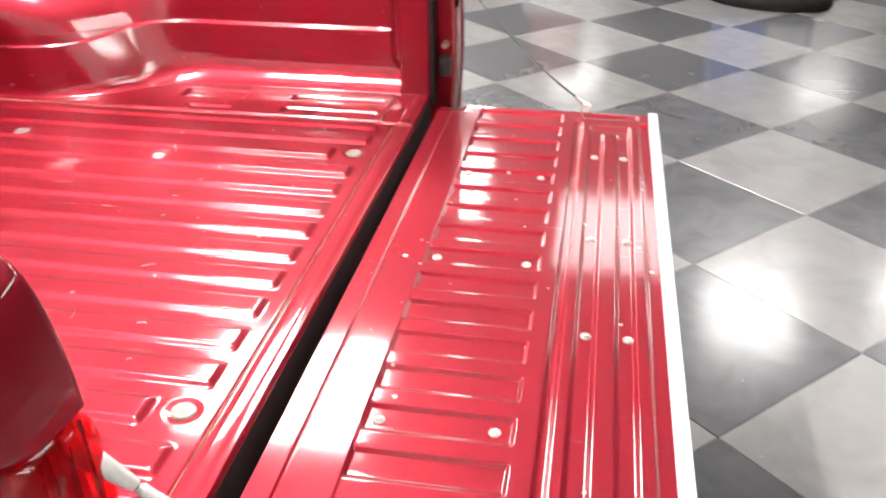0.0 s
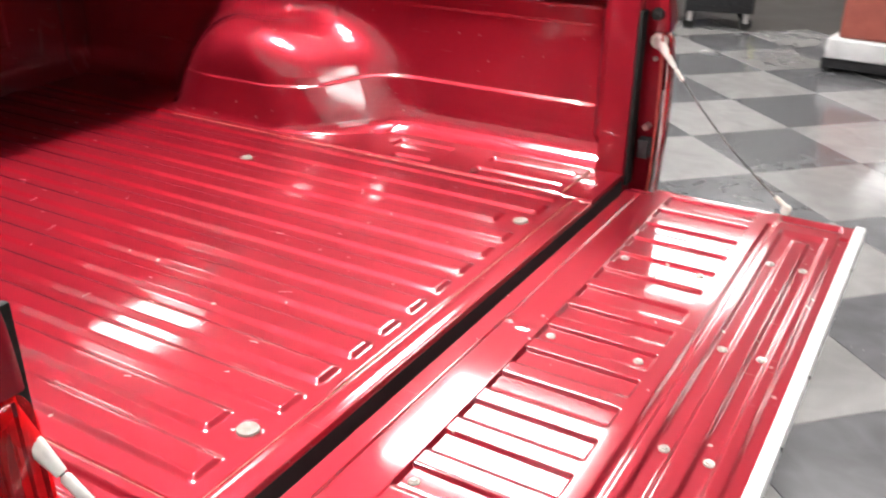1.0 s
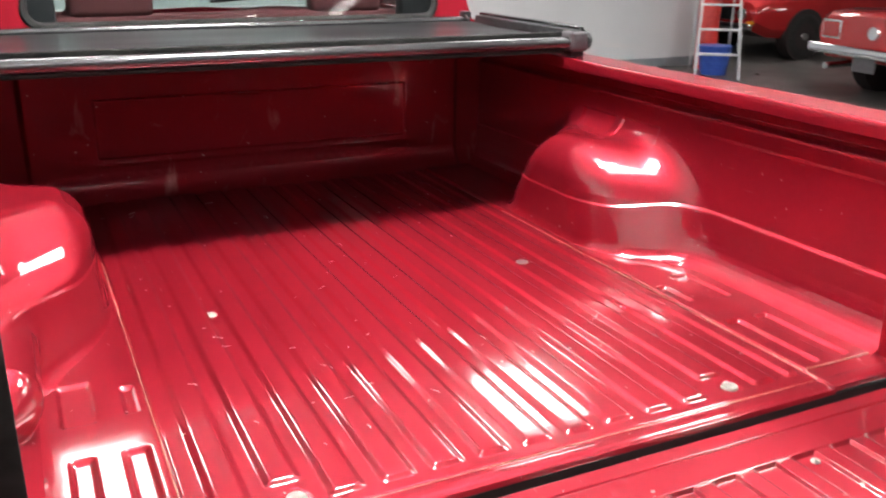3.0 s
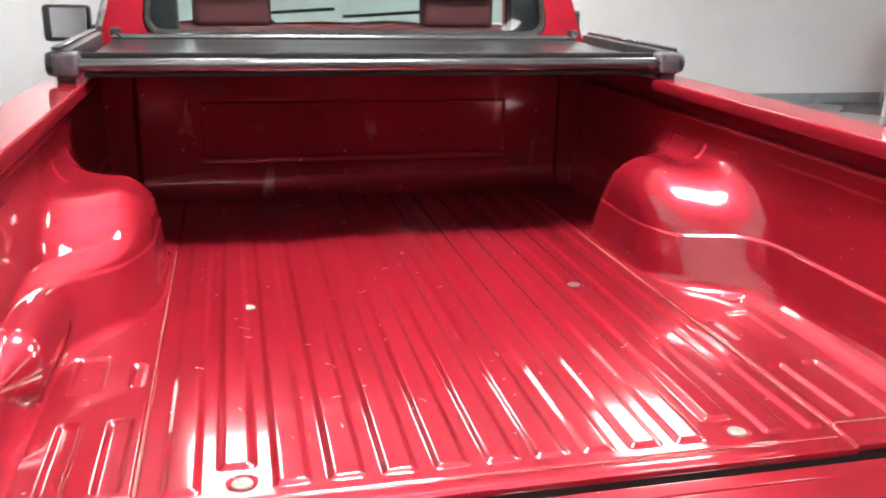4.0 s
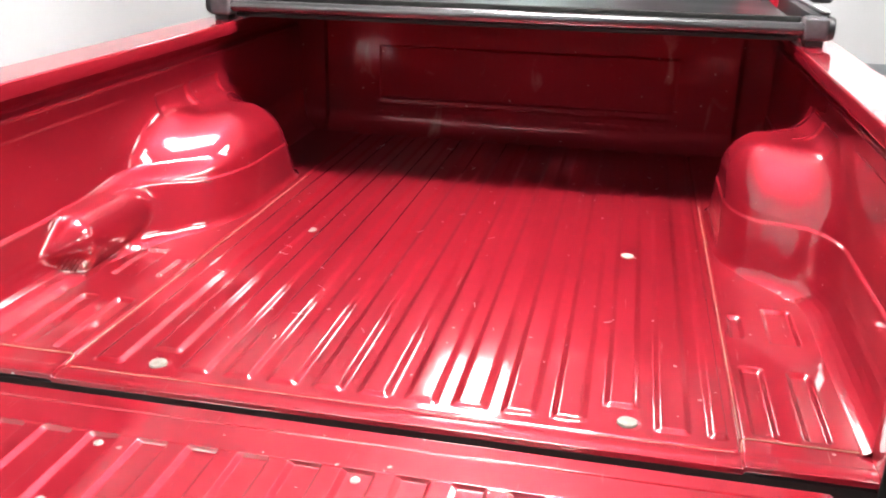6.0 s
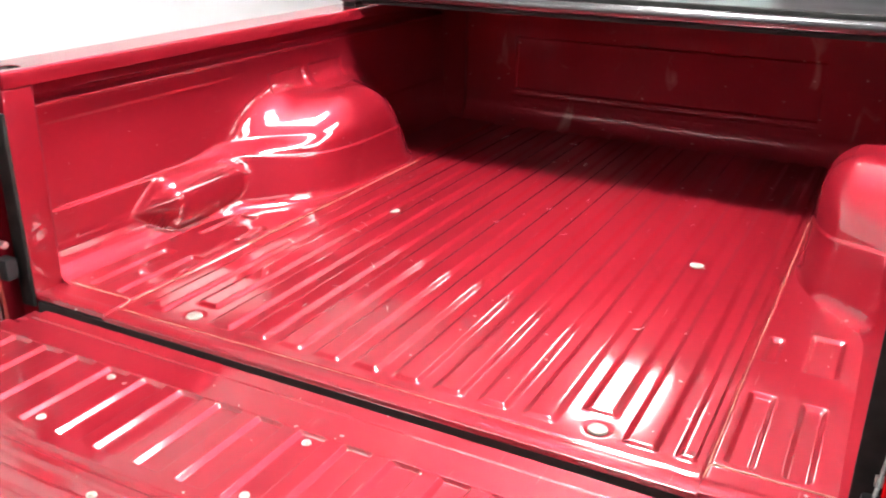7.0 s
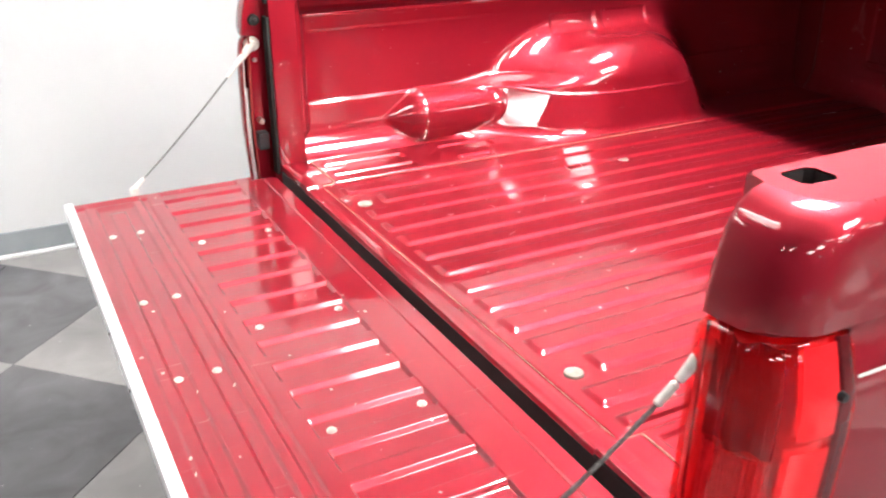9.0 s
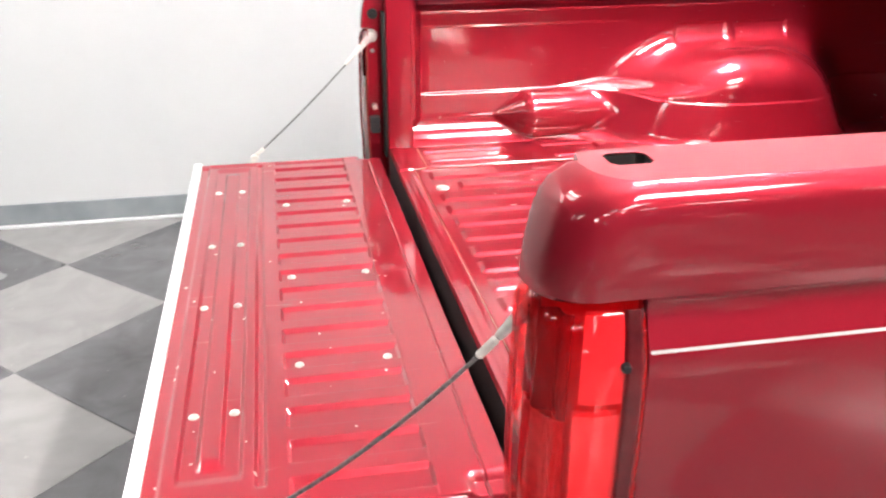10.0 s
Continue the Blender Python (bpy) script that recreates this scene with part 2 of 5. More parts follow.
# tiles: mottled vinyl, each one a little different
def tile_material(name, low, high):
    m = material(name, high, 0.22, 0.0, 0.35, 0.12)
    t = m.node_tree
    b = t.nodes["Principled BSDF"]
    co = t.nodes.new("ShaderNodeNewGeometry")
    ob = t.nodes.new("ShaderNodeObjectInfo")
    n = t.nodes.new("ShaderNodeTexNoise")
    n.noise_dimensions = "4D"
    n.inputs["Scale"].default_value, n.inputs["Detail"].default_value, n.inputs["Distortion"].default_value = 5.0, 7, 1.5
    t.links.new(co.outputs["Position"], n.inputs["Vector"])
    ml = t.nodes.new("ShaderNodeMath")
    ml.operation = "MULTIPLY"
    ml.inputs[1].default_value = 40
    t.links.new(ob.outputs["Random"], ml.inputs[0])
    t.links.new(ml.outputs[0], n.inputs["W"])
    r = t.nodes.new("ShaderNodeValToRGB")
    r.color_ramp.elements[0].position, r.color_ramp.elements[1].position = 0.3, 0.72
    r.color_ramp.elements[0].color, r.color_ramp.elements[1].color = (*low, 1), (*high, 1)
    t.links.new(n.outputs["Fac"], r.inputs["Fac"])
    h = t.nodes.new("ShaderNodeHueSaturation")
    t.links.new(r.outputs["Color"], h.inputs["Color"])
    mr = t.nodes.new("ShaderNodeMapRange")
    mr.inputs["To Min"].default_value, mr.inputs["To Max"].default_value = 0.9, 1.1
    t.links.new(ob.outputs["Random"], mr.inputs["Value"])
    t.links.new(mr.outputs[0], h.inputs["Value"])
    # grit and pale specks on the tiles
    v = t.nodes.new("ShaderNodeTexVoronoi")
    v.inputs["Scale"].default_value = 30
    t.links.new(co.outputs["Position"], v.inputs["Vector"])
    sep = t.nodes.new("ShaderNodeSeparateColor")
    t.links.new(v.outputs["Color"], sep.inputs[0])
    size = t.nodes.new("ShaderNodeMapRange")
    size.inputs["From Min"].default_value, size.inputs["To Max"].default_value = 0.6, 0.1
    t.links.new(sep.outputs[0], size.inputs["Value"])
    lt = t.nodes.new("ShaderNodeMath")
    lt.operation = "LESS_THAN"
    t.links.new(v.outputs["Distance"], lt.inputs[0])
    t.links.new(size.outputs[0], lt.inputs[1])
    some = t.nodes.new("ShaderNodeMath")
    some.operation = "MULTIPLY"
    some.inputs[1].default_value = 0.5
    t.links.new(lt.outputs[0], some.inputs[0])
    mx = t.nodes.new("ShaderNodeMix")
    mx.data_type = "RGBA"
    t.links.new(some.outputs[0], mx.inputs["Factor"])
    t.links.new(h.outputs[0], mx.inputs["A"])
    mx.inputs["B"].default_value = (0.45, 0.44, 0.42, 1)
    t.links.new(mx.outputs["Result"], b.inputs["Base Color"])
    s = t.nodes.new("ShaderNodeTexNoise")
    s.inputs["Scale"].default_value, s.inputs["Detail"].default_value = 1.6, 5
    t.links.new(co.outputs["Position"], s.inputs["Vector"])
    rr = t.nodes.new("ShaderNodeMapRange")
    rr.inputs["To Min"].default_value, rr.inputs["To Max"].default_value = 0.14, 0.34
    t.links.new(s.outputs["Fac"], rr.inputs["Value"])
    t.links.new(rr.outputs[0], b.inputs["Roughness"])
    return m


TILE_LIGHT = tile_material("light_grey_tile", (0.195, 0.19, 0.186), (0.25, 0.244, 0.239))
TILE_DARK = tile_material("dark_grey_tile", (0.07, 0.07, 0.073), (0.115, 0.115, 0.12))


# ---------------------------------------------------------------- building helpers
def mesh_of(name, bm, mat, smooth=40):
    me = bpy.data.meshes.new(name)
    bm.normal_update()
    bm.to_mesh(me)
    bm.free()
    mats = mat if isinstance(mat, (list, tuple)) else [mat]
    for m in mats:
        me.materials.append(m)
    if smooth:
        me.polygons.foreach_set("use_smooth", [True] * len(me.polygons))
        me.set_sharp_from_angle(angle=radians(smooth))
    return me


def part(name, bm, mat, parent=None, label="", smooth=40):
    """One bmesh as one object, under its thing or part."""
    ob = new(name, mesh_of(name, bm, mat, smooth))
    if parent:
        ob.parent = parent
    return tagged(ob, label)


def group_of(name, label, category, place=(0, 0, 0), turn=0.0, kind="", group=""):
    ob = new(name)
    ob.empty_display_size = 0.1
    ob.matrix_basis = pose(*place, 0, 0, turn)
    return tagged(ob, label, category, group, kind)


def bevel(bm, width, seg=2, edges=None):
    bmesh.ops.bevel(bm, geom=edges or bm.edges[:], offset=width, segments=seg, profile=0.6, affect="EDGES", clamp_overlap=True)
    return bm


def box(x0, x1, y0, y1, z0, z1, round_=0.0, seg=2, bm=None):
    own = bmesh.new()
    bmesh.ops.create_cube(own, size=1)
    for v in own.verts:
        v.co = Vector(((x0 + x1) / 2 + v.co.x * (x1 - x0), (y0 + y1) / 2 + v.co.y * (y1 - y0), (z0 + z1) / 2 + v.co.z * (z1 - z0)))
    if round_:
        bevel(own, round_, seg)
    return join(bm, own)


def join(bm, own):
    if bm is None:
        return own
    me = bpy.data.meshes.new("join")
    own.to_mesh(me)
    own.free()
    bm.from_mesh(me)
    bpy.data.meshes.remove(me)
    return bm


def rod(a, b, r0, r1=None, seg=12, bm=None, caps=True):
    a, b = Vector(a), Vector(b)
    own = bmesh.new()
    d = b - a
    bmesh.ops.create_cone(own, cap_ends=caps, segments=seg, radius1=r0, radius2=r0 if r1 is None else r1, depth=d.length)
    m = Matrix.Translation((a + b) / 2) @ d.to_track_quat("Z", "Y").to_matrix().to_4x4()
    bmesh.ops.transform(own, matrix=m, verts=own.verts[:])
    return join(bm, own)


def ball(c, r, scale=(1, 1, 1), seg=16, rings=10, bm=None):
    own = bmesh.new()
    bmesh.ops.create_uvsphere(own, u_segments=seg, v_segments=rings, radius=r)
    for v in own.verts:
        v.co = Vector((c[0] + v.co.x * scale[0], c[1] + v.co.y * scale[1], c[2] + v.co.z * scale[2]))
    return join(bm, own)


def sheet(us, vs, f, flip=False, bm=None, skip=None):
    """A grid of points f(u, v), joined by quads."""
    own = bm or bmesh.new()
    rows = [[own.verts.new(f(u, v)) for v in vs] for u in us]
    for i in range(len(us) - 1):
        for j in range(len(vs) - 1):
            if skip and skip(us[i], us[i + 1], vs[j], vs[j + 1]):
                continue
            q = [rows[i][j], rows[i + 1][j], rows[i + 1][j + 1], rows[i][j + 1]]
            if flip:
                q.reverse()
            own.faces.new(q)
    return own


def steps(*spans):
    """Stations: (start, end, step), joined."""
    out = []
    for a, b, s in spans:
        n = max(1, round((b - a) / s))
        for k in range(n + 1):
            v = a + (b - a) * k / n
            if not out or abs(v - out[-1]) > 1e-6:
                out.append(v)
    return out


def ease(a, b, v):
    t = min(1.0, max(0.0, (v - a) / (b - a)))
    return t * t * (3 - 2 * t)


def along(pts, s):
    """A polyline's value at s: pts is a list of (s, value)."""
    if s <= pts[0][0]:
        return pts[0][1]
    for (a, va), (b, vb) in zip(pts, pts[1:]):
        if s <= b:
            return va + (vb - va) * (s - a) / (b - a)
    return pts[-1][1]


def tube_along(points, r, seg=8, bm=None):
    for a, b in zip(points, points[1:]):
        bm = rod(a, b, r, r, seg, bm)
    return bm

# ---------------------------------------------------------------- the room
FZ = 0.68            # bed floor above the ground
WALL_X = -2.24       # wall on the driver's side
WALL_Y = 8.6         # wall ahead of the truck
CEIL_Z = 4.3

ground = part("ground", box(-14, 40, -22, 32, -0.2, -0.006), CONCRETE, None, "dark worn concrete floor of the workshop", 0)
tagged(ground, category="floor", kind="structure")


def wall(name, label, *extent, mat=WALL):
    return tagged(part(name, box(*extent), mat, None, label, 0), category="wall", kind="structure")


wall("wall_west", "white painted wall beside the truck", WALL_X - 0.12, WALL_X, -9, WALL_Y, -0.006, CEIL_Z)
wall("wall_north", "white painted wall ahead of the truck", WALL_X - 0.12, 7.75, WALL_Y, WALL_Y + 0.15, -0.006, CEIL_Z)
wall("wall_far_west", "grey painted outer wall", -9.2, -9, -16, 20, -0.006, CEIL_Z, mat=HALL)
wall("wall_south", "grey painted rear wall of the hall", -9, 24, -16.2, -16, -0.006, CEIL_Z, mat=HALL)
wall("wall_east", "white painted far wall of the hall", 24, 24.2, -16, 20, -0.006, CEIL_Z)
wall("wall_far_north", "grey painted end wall of the hall", -9, 24, 20, 20.2, -0.006, CEIL_Z, mat=HALL)
ceiling = part("ceiling", box(-9.2, 24.2, -16.2, 20.2, CEIL_Z, CEIL_Z + 0.15), CEIL, None, "white painted hall ceiling", 0)
tagged(ceiling, category="ceiling", kind="structure")

bm = box(WALL_X, WALL_X + 0.012, -9, WALL_Y, 0.012, 0.105, 0.003, 1)
tagged(part("baseboard", bm, BASE, None, "grey vinyl baseboard along the white wall"), category="baseboard", kind="structure")
bm = box(WALL_X + 0.012, WALL_X + 0.03, -9, WALL_Y, -0.001, 0.012, 0.003, 1)
tagged(part("trim", bm, TRIM, None, "pale strip along the foot of the baseboard"), category="trim", kind="structure")
bm = box(WALL_X + 0.03, 7.75, WALL_Y - 0.012, WALL_Y, 0.0, 0.12, 0.003, 1)
tagged(part("baseboard", bm, BASE, None, "grey vinyl baseboard on the wall ahead"), category="baseboard", kind="structure")

# hanging light fixtures: a pair of long diffusers in a white housing
HOUSING = material("lamp_housing", (0.75, 0.75, 0.75), 0.5)


def light_fixture(place, half=0.62, glow=LAMP_DIM, up=False, deep=0.43):
    t = group_of("ceiling_light", "white ceiling light with one broad bright diffuser", "ceiling light", place, 0, group="ceiling lights")
    part("housing", box(-half, half, -deep, deep, 0.012, 0.07, 0.01), HOUSING, t)
    part("diffuser", box(0.03 - half, half - 0.03, 0.03 - deep, deep - 0.03, -0.004, 0.012, 0.004, 1), glow, t)
    if up:
        part("uplight", box(0.06 - half, half - 0.06, -0.36, 0.36, 0.07, 0.076, 0.002, 1), FILL_UP, t, "added glow panel that brightens the ceiling")
    for x in (-0.4 * half, 0.4 * half):
        part("hanger", rod((x, 0, 0.07), (x, 0, CEIL_Z - place[2]), 0.006), STEEL, t)
    return t


main_light = group_of("ceiling_light", "white ceiling light with a bright middle tube and two diffusers", "ceiling light", (0.06, 1.0, 3.2), 0, group="ceiling lights")
part("housing", box(-0.34, 0.34, -0.46, 0.46, 0.012, 0.07, 0.01), HOUSING, main_light)
part("tube", box(-0.3, 0.3, -0.01, 0.13, -0.012, 0.012, 0.004, 1), LAMP, main_light, "very bright middle tube")
for y0, y1 in ((-0.43, -0.02), (0.14, 0.43)):
    part("diffuser", box(-0.31, 0.31, y0, y1, -0.004, 0.012, 0.004, 1), LAMP_DIM, main_light)
# added glow panel, there only to brighten the ceiling above
part("uplight", box(-0.28, 0.28, -0.4, 0.4, 0.07, 0.076, 0.002, 1), FILL_UP, main_light, "added glow panel that brightens the ceiling")
for x in (-0.19, 0.19):
    part("hanger", rod((x, 0, 0.07), (x, 0, CEIL_Z - 3.2), 0.006), STEEL, main_light)
light_fixture((2.68, 1.22, 3.2), 0.5, LAMP_EAST, False, 0.56)
light_fixture((5.0, -0.65, 3.2), 0.62, LAMP_OLD)
light_fixture((5.75, 1.15, 3.2), 0.62, LAMP_DIM, False, 0.75)
light_fixture((-0.6, 4.4, 3.2), 0.3, LAMP_DIM, True)
light_fixture((2.52, 4.2, 3.2), 0.34)
light_fixture((6.5, -3.9, 3.2), 0.55, LAMP_MID, False, 0.5)
lamp = light_fixture((8.4, 1.1, 3.2))
# unseen pair of fixtures added to brighten the wall ahead
north_fill = light_fixture((2.6, 7.75, 3.2), 0.62, LAMP_EAST, False, 0.26)
copy_thing(north_fill, pose(-0.9, 7.75, 3.2))
for x, y in [(5.6, 4.6), (8.6, 4.4), (12.0, 4.4), (6.1, -2.06), (17.4, -4.1), (9.0, 9.5)]:
    copy_thing(lamp, pose(x, y, 3.2))
lamp = light_fixture((13.1, -0.15, 3.2), 0.62, LAMP_FAR)
copy_thing(lamp, pose(13.0, -4.0, 3.2))


def baffled_fixture(place):
    t = light_fixture(place, 0.62, LAMP_MID)
    tagged(t, "white ceiling light with deep side baffles added to block its light")
    # unseen plates added to keep this light off the covered bed front
    for y in (-0.43, -0.0, 0.43):
        part("baffle", box(-0.62, 0.62, y - 0.008, y + 0.008, -0.36, 0.012), HOUSING, t)
    return t


baffled_fixture((-0.6, -1.6, 3.2))

# long strip lights over the rear of the hall
strip = group_of("ceiling_light", "long narrow strip light hanging over the hall", "ceiling light", (-1.88, -2.5, 2.75), 0, group="ceiling lights")
part("housing", box(-0.11, 0.11, -0.66, 0.66, 0.02, 0.08, 0.008), HOUSING, strip)
part("tube", rod((0, -0.62, 0.0), (0, 0.62, 0.0), 0.05, None, 12), LAMP_STRIP, strip, "bright tube")
for y in (-0.4, 0.4):
    part("hanger", rod((0, y, 0.08), (0, y, CEIL_Z - 2.75), 0.006), STEEL, strip)
for x, y in [(-1.6, -2.7), (1.5, -4.4), (2.4, -3.8)]:
    copy_thing(strip, pose(x, y, 2.75))


# ---------------------------------------------------------------- the truck
truck = group_of("pickup_truck", "glossy red pickup truck with its tailgate folded down", "pickup truck")
RIB, RIB0 = 0.0914, -0.02     # pitch of the pressed ribs and the middle one's place


def ramp(a, b, v, soft=0.12):
    """0 to 1 in a straight slope with softly rounded ends."""
    t = (v - a) / (b - a)
    if t <= -soft:
        return 0.0
    if t >= 1 + soft:
        return 1.0
    if t < soft:
        return (t + soft) ** 2 / (4 * soft)
    if t > 1 - soft:
        return 1 - (1 + soft - t) ** 2 / (4 * soft)
    return t


def slot(across, beyond, half):
    """Distance outside a long field of half-width half that ends where beyond is 0, with tight corners."""
    return (max(0.0, across - half) ** 2.4 + max(0.0, beyond) ** 2.4) ** (1 / 2.4)


def pad(x, y, x0, x1, y0, y1, s=0.007):
    return ease(x0 - s, x0 + s, x) * (1 - ease(x1 - s, x1 + s, x)) * ease(y0 - s, y0 + s, y) * (1 - ease(y1 - s, y1 + s, y))


def dish(x, y, cx, cy, r):
    return 1 - ease(r * 0.75, r * 1.25, math.hypot(x - cx, y - cy))


PLUGS = [(-0.469, 0.099), (0.449, 0.1), (-0.443, 0.91), (0.434, 0.916)]


def floor_height(x, y):
    a = abs(x)
    z = 0.0
    if a < 0.62:
        k = round((x - RIB0) / RIB)
        start = 0.155 if abs(k) == 5 else 0.088
        off = slot(abs(x - RIB0 - k * RIB), (start - y) * 1.2, 0.0205)
        z += (0.0065 - 0.002 * ease(0.6, 1.5, y)) * (1 - ramp(0.0, 0.0117, off)) * (1 - ease(2.05, 2.07, y))
    # lap seam between the middle panel and the flats over the wheels
    z += 0.003 * (1 - ease(0.6385, 0.6415, a)) * ease(0.048, 0.052, y)
    z += 0.003 * ease(0.641, 0.644, a) * ease(0.083, 0.088, y)
    z -= 0.004 * (1 - ease(0.0, 0.005, abs(a - 0.642))) * ease(0.04, 0.05, y)
    # short pressed ribs on the flats
    if a > 0.64:
        z += 0.006 - 0.008 * (pad(a, y, 0.666, 0.705, 0.105, 0.35, 0.0055) + pad(a, y, 0.757, 0.794, 0.105, 0.35, 0.0055))
        z -= 0.007 * (pad(a, y, 0.662, 0.686, 0.49, 0.6, 0.005) + pad(a, y, 0.742, 0.8, 0.48, 0.65, 0.0055))
    # rear edge rolls down
    z -= 0.009 * (1 - ease(0.0, 0.006, y)) ** 2
    z += 0.0015 * (1 - ease(0.006, 0.016, abs(y - 0.028)))
    for px, py in PLUGS:
        z -= 0.002 * dish(x, y, px, py, 0.022)
    # small dents of use
    z += 0.0006 * noise.noise((x * 4, y * 3, 0.3)) * ease(0.06, 0.2, y)
    return FZ + z


xs = steps((-0.86, -0.83, 0.01), (-0.83, -0.63, 0.0032), (-0.63, 0.63, 0.0036), (0.63, 0.83, 0.0032), (0.83, 0.86, 0.01))
ys = steps((0.0, 0.01, 0.001), (0.01, 0.18, 0.0035), (0.18, 0.33, 0.03), (0.33, 0.37, 0.004), (0.37, 0.47, 0.03), (0.47, 0.5, 0.004), (0.5, 0.59, 0.03),
           (0.59, 0.67, 0.004), (0.7, 1.94, 0.06), (1.94, 2.09, 0.008))
floor = part("bed_floor", sheet(xs, ys, lambda x, y: (x, y, floor_height(x, y))), BED_RED, truck, "red painted ribbed steel load floor", 60)
# sill and beam near-black, so the tailgate gap's shade is in their colour
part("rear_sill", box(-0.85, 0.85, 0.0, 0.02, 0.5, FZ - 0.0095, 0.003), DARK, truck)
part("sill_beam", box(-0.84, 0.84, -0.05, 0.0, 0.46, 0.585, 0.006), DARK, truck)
for px, py in PLUGS:
    z = floor_height(px, py)
    bm = rod((px, py, z - 0.004), (px, py, z + 0.0035), 0.0195, 0.017, 24)
    part("floor_plug", bm, PLUG, truck, "pale round plug")


# short pale scratches left by cargo
rng = random.Random(11)
for k in range(26):
    x, y, th = rng.uniform(-0.55, 0.55), rng.uniform(0.2, 1.9), rng.uniform(0, math.pi)
    ln = rng.uniform(0.006, 0.028)
    pts = [(x + ln * (f - 0.5) * math.cos(th) + 0.002 * math.sin(5 * f), y + ln * (f - 0.5) * math.sin(th)) for f in (0, 0.33, 0.66, 1)]
    part("scratch", tube_along([(px, py, floor_height(px, py) + 0.0001) for px, py in pts], rng.uniform(0.0005, 0.0011), 5), SCRATCH, floor)


def bead(points, r=0.0016):
    return tube_along([(x, y, floor_height(x, y) + 0.0004) for x, y in points], r, 6)


for s in (-1, 1):
    run = [(s * 0.836, 0.086), (s * 0.75, 0.0855), (s * 0.652, 0.086), (s * 0.645, 0.083), (s * 0.643, 0.07), (s * 0.642, 0.05)]
    part("seam_sealer", bead(run), SEALER, truck, "tan seam sealer")
    part("seam_sealer", bead([(s * 0.6425, 0.09 + 0.06 * k) for k in range(23)], 0.0011), SEALER, truck)
part("seam_sealer", bead([(-0.63 + 0.063 * k, 0.049) for k in range(21)], 0.0009), SEALER, truck)

# --- inner sides of the bed: wall, wheel house and filler pressing run into one another with soft fillets
INNER = [(FZ - 0.02, 0.79), (FZ, 0.815), (FZ + 0.006, 0.831), (FZ + 0.011, 0.842), (FZ + 0.018, 0.8535), (FZ + 0.027, 0.8655), (FZ + 0.038, 0.876), (FZ + 0.05, 0.8838),
         (FZ + 0.065, 0.8905), (FZ + 0.08, 0.8945), (FZ + 0.1, 0.897), (0.9, 0.9), (1.088, 0.9), (1.093, 0.897), (1.098, 0.9), (1.104, 0.916), (1.112, 0.924), (1.15, 0.926)]
CREASE = 0.163       # height of the pressed crease above the floor, at the wall


def np_ease(a, b, v):
    t = np.clip((v - a) / (b - a), 0, 1)
    return t * t * (3 - 2 * t)


def blend(a, b, k):
    """Union of two solids with a fillet of about k between them."""
    f = np.clip(0.5 + 0.5 * (b - a) / k, 0, 1)
    return b + (a - b) * f - k * f * (1 - f)


def np_pad(u, v, u0, u1, v0, v1, s):
    return np_ease(u0 - s, u0 + s, u) * (1 - np_ease(u1 - s, u1 + s, u)) * np_ease(v0 - s, v0 + s, v) * (1 - np_ease(v1 - s, v1 + s, v))


def wall_free(x, y, z):
    """Clear distance to the inner wall, with its end strip, recessed fields and pads."""
    w = np.interp(z, [p[0] for p in INNER], [p[1] for p in INNER])
    end = np_ease(0.088, 0.112, y)
    w = np.where(z > FZ + 0.09, 0.866 + (w - 0.866) * end, w)
    w = w + 0.0045 * np_pad(y, z, 0.125, 3.0, FZ + CREASE - 0.002, 1.047, 0.005) * (1 - np_ease(0.55, 0.85, y))
    for y0, y1 in ((0.945, 1.118), (1.148, 1.332)):
        w = w + 0.005 * np_pad(y, z, y0, y1, 0.97, 1.032, 0.005)
    w = w + 0.0012 * np.sin(y * 5.3 + 2 * z) * np.sin(z * 9 + y)
    return w - x


def meet(a, b, r):
    """Where two solids overlap, with the edge between them rounded by r."""
    return np.hypot(np.maximum(0, a + r), np.maximum(0, b + r)) + np.minimum(0, np.maximum(a, b) + r) - r


def house_free(x, y, z, top, slant):
    """Clear distance to the wheel house: a long inner face, slanting rear and front faces, a rounded shoulder."""
    d, h = 0.9 - x, z - FZ
    lean = 0.5 * (np.minimum(h, CREASE) - CREASE) + 0.7 * np.maximum(0, h - CREASE)
    slant = 1 + (slant - 1) * (1 - np_ease(CREASE - 0.01, CREASE + 0.03, h))
    back = (d * slant - (y - 0.748 + 0.23 * (slant - 1) - lean)) / np.hypot(1, slant)
    ahead = d * 0.55 - (1.52 - lean - y) * 0.835
    inner = d - 0.23 + 0.03 * np.minimum(0, h - 0.14)
    return meet(meet(inner, np.maximum(back, ahead), 0.08), h - top, 0.115)


def filler_free(x, y, z):
    """Clear distance to the bullet-shaped pressing."""
    r = 0.077 * np.maximum(0, blend((y - 0.342) / 0.105, 1.0, 0.22))
    return meet((np.hypot(x - 0.898, z - 0.765) - r) * 0.82 + 0.02 * np.maximum(0, 0.36 - y), y - 0.8, 0.02)


def side_free(x, y, z, left):
    wall_, house_ = wall_free(x, y, z), house_free(x, y, z, 0.288 if left else 0.302, 1.5 if left else 1.0)
    d = 0.9 - x
    crease = FZ + CREASE - 0.026 * np_ease(0.02, 0.2, d)
    step = 0.005 * np_ease(-0.003, 0.004, z - crease) * np_ease(0.1, 0.118, y)
    f = blend(wall_, house_, 0.08) + step
    if left:
        f = blend(f, filler_free(x, y, z), 0.012)
    return blend(f, z - FZ - 0.0008, np.where(house_ < wall_, 0.04, 0.004)), wall_, house_


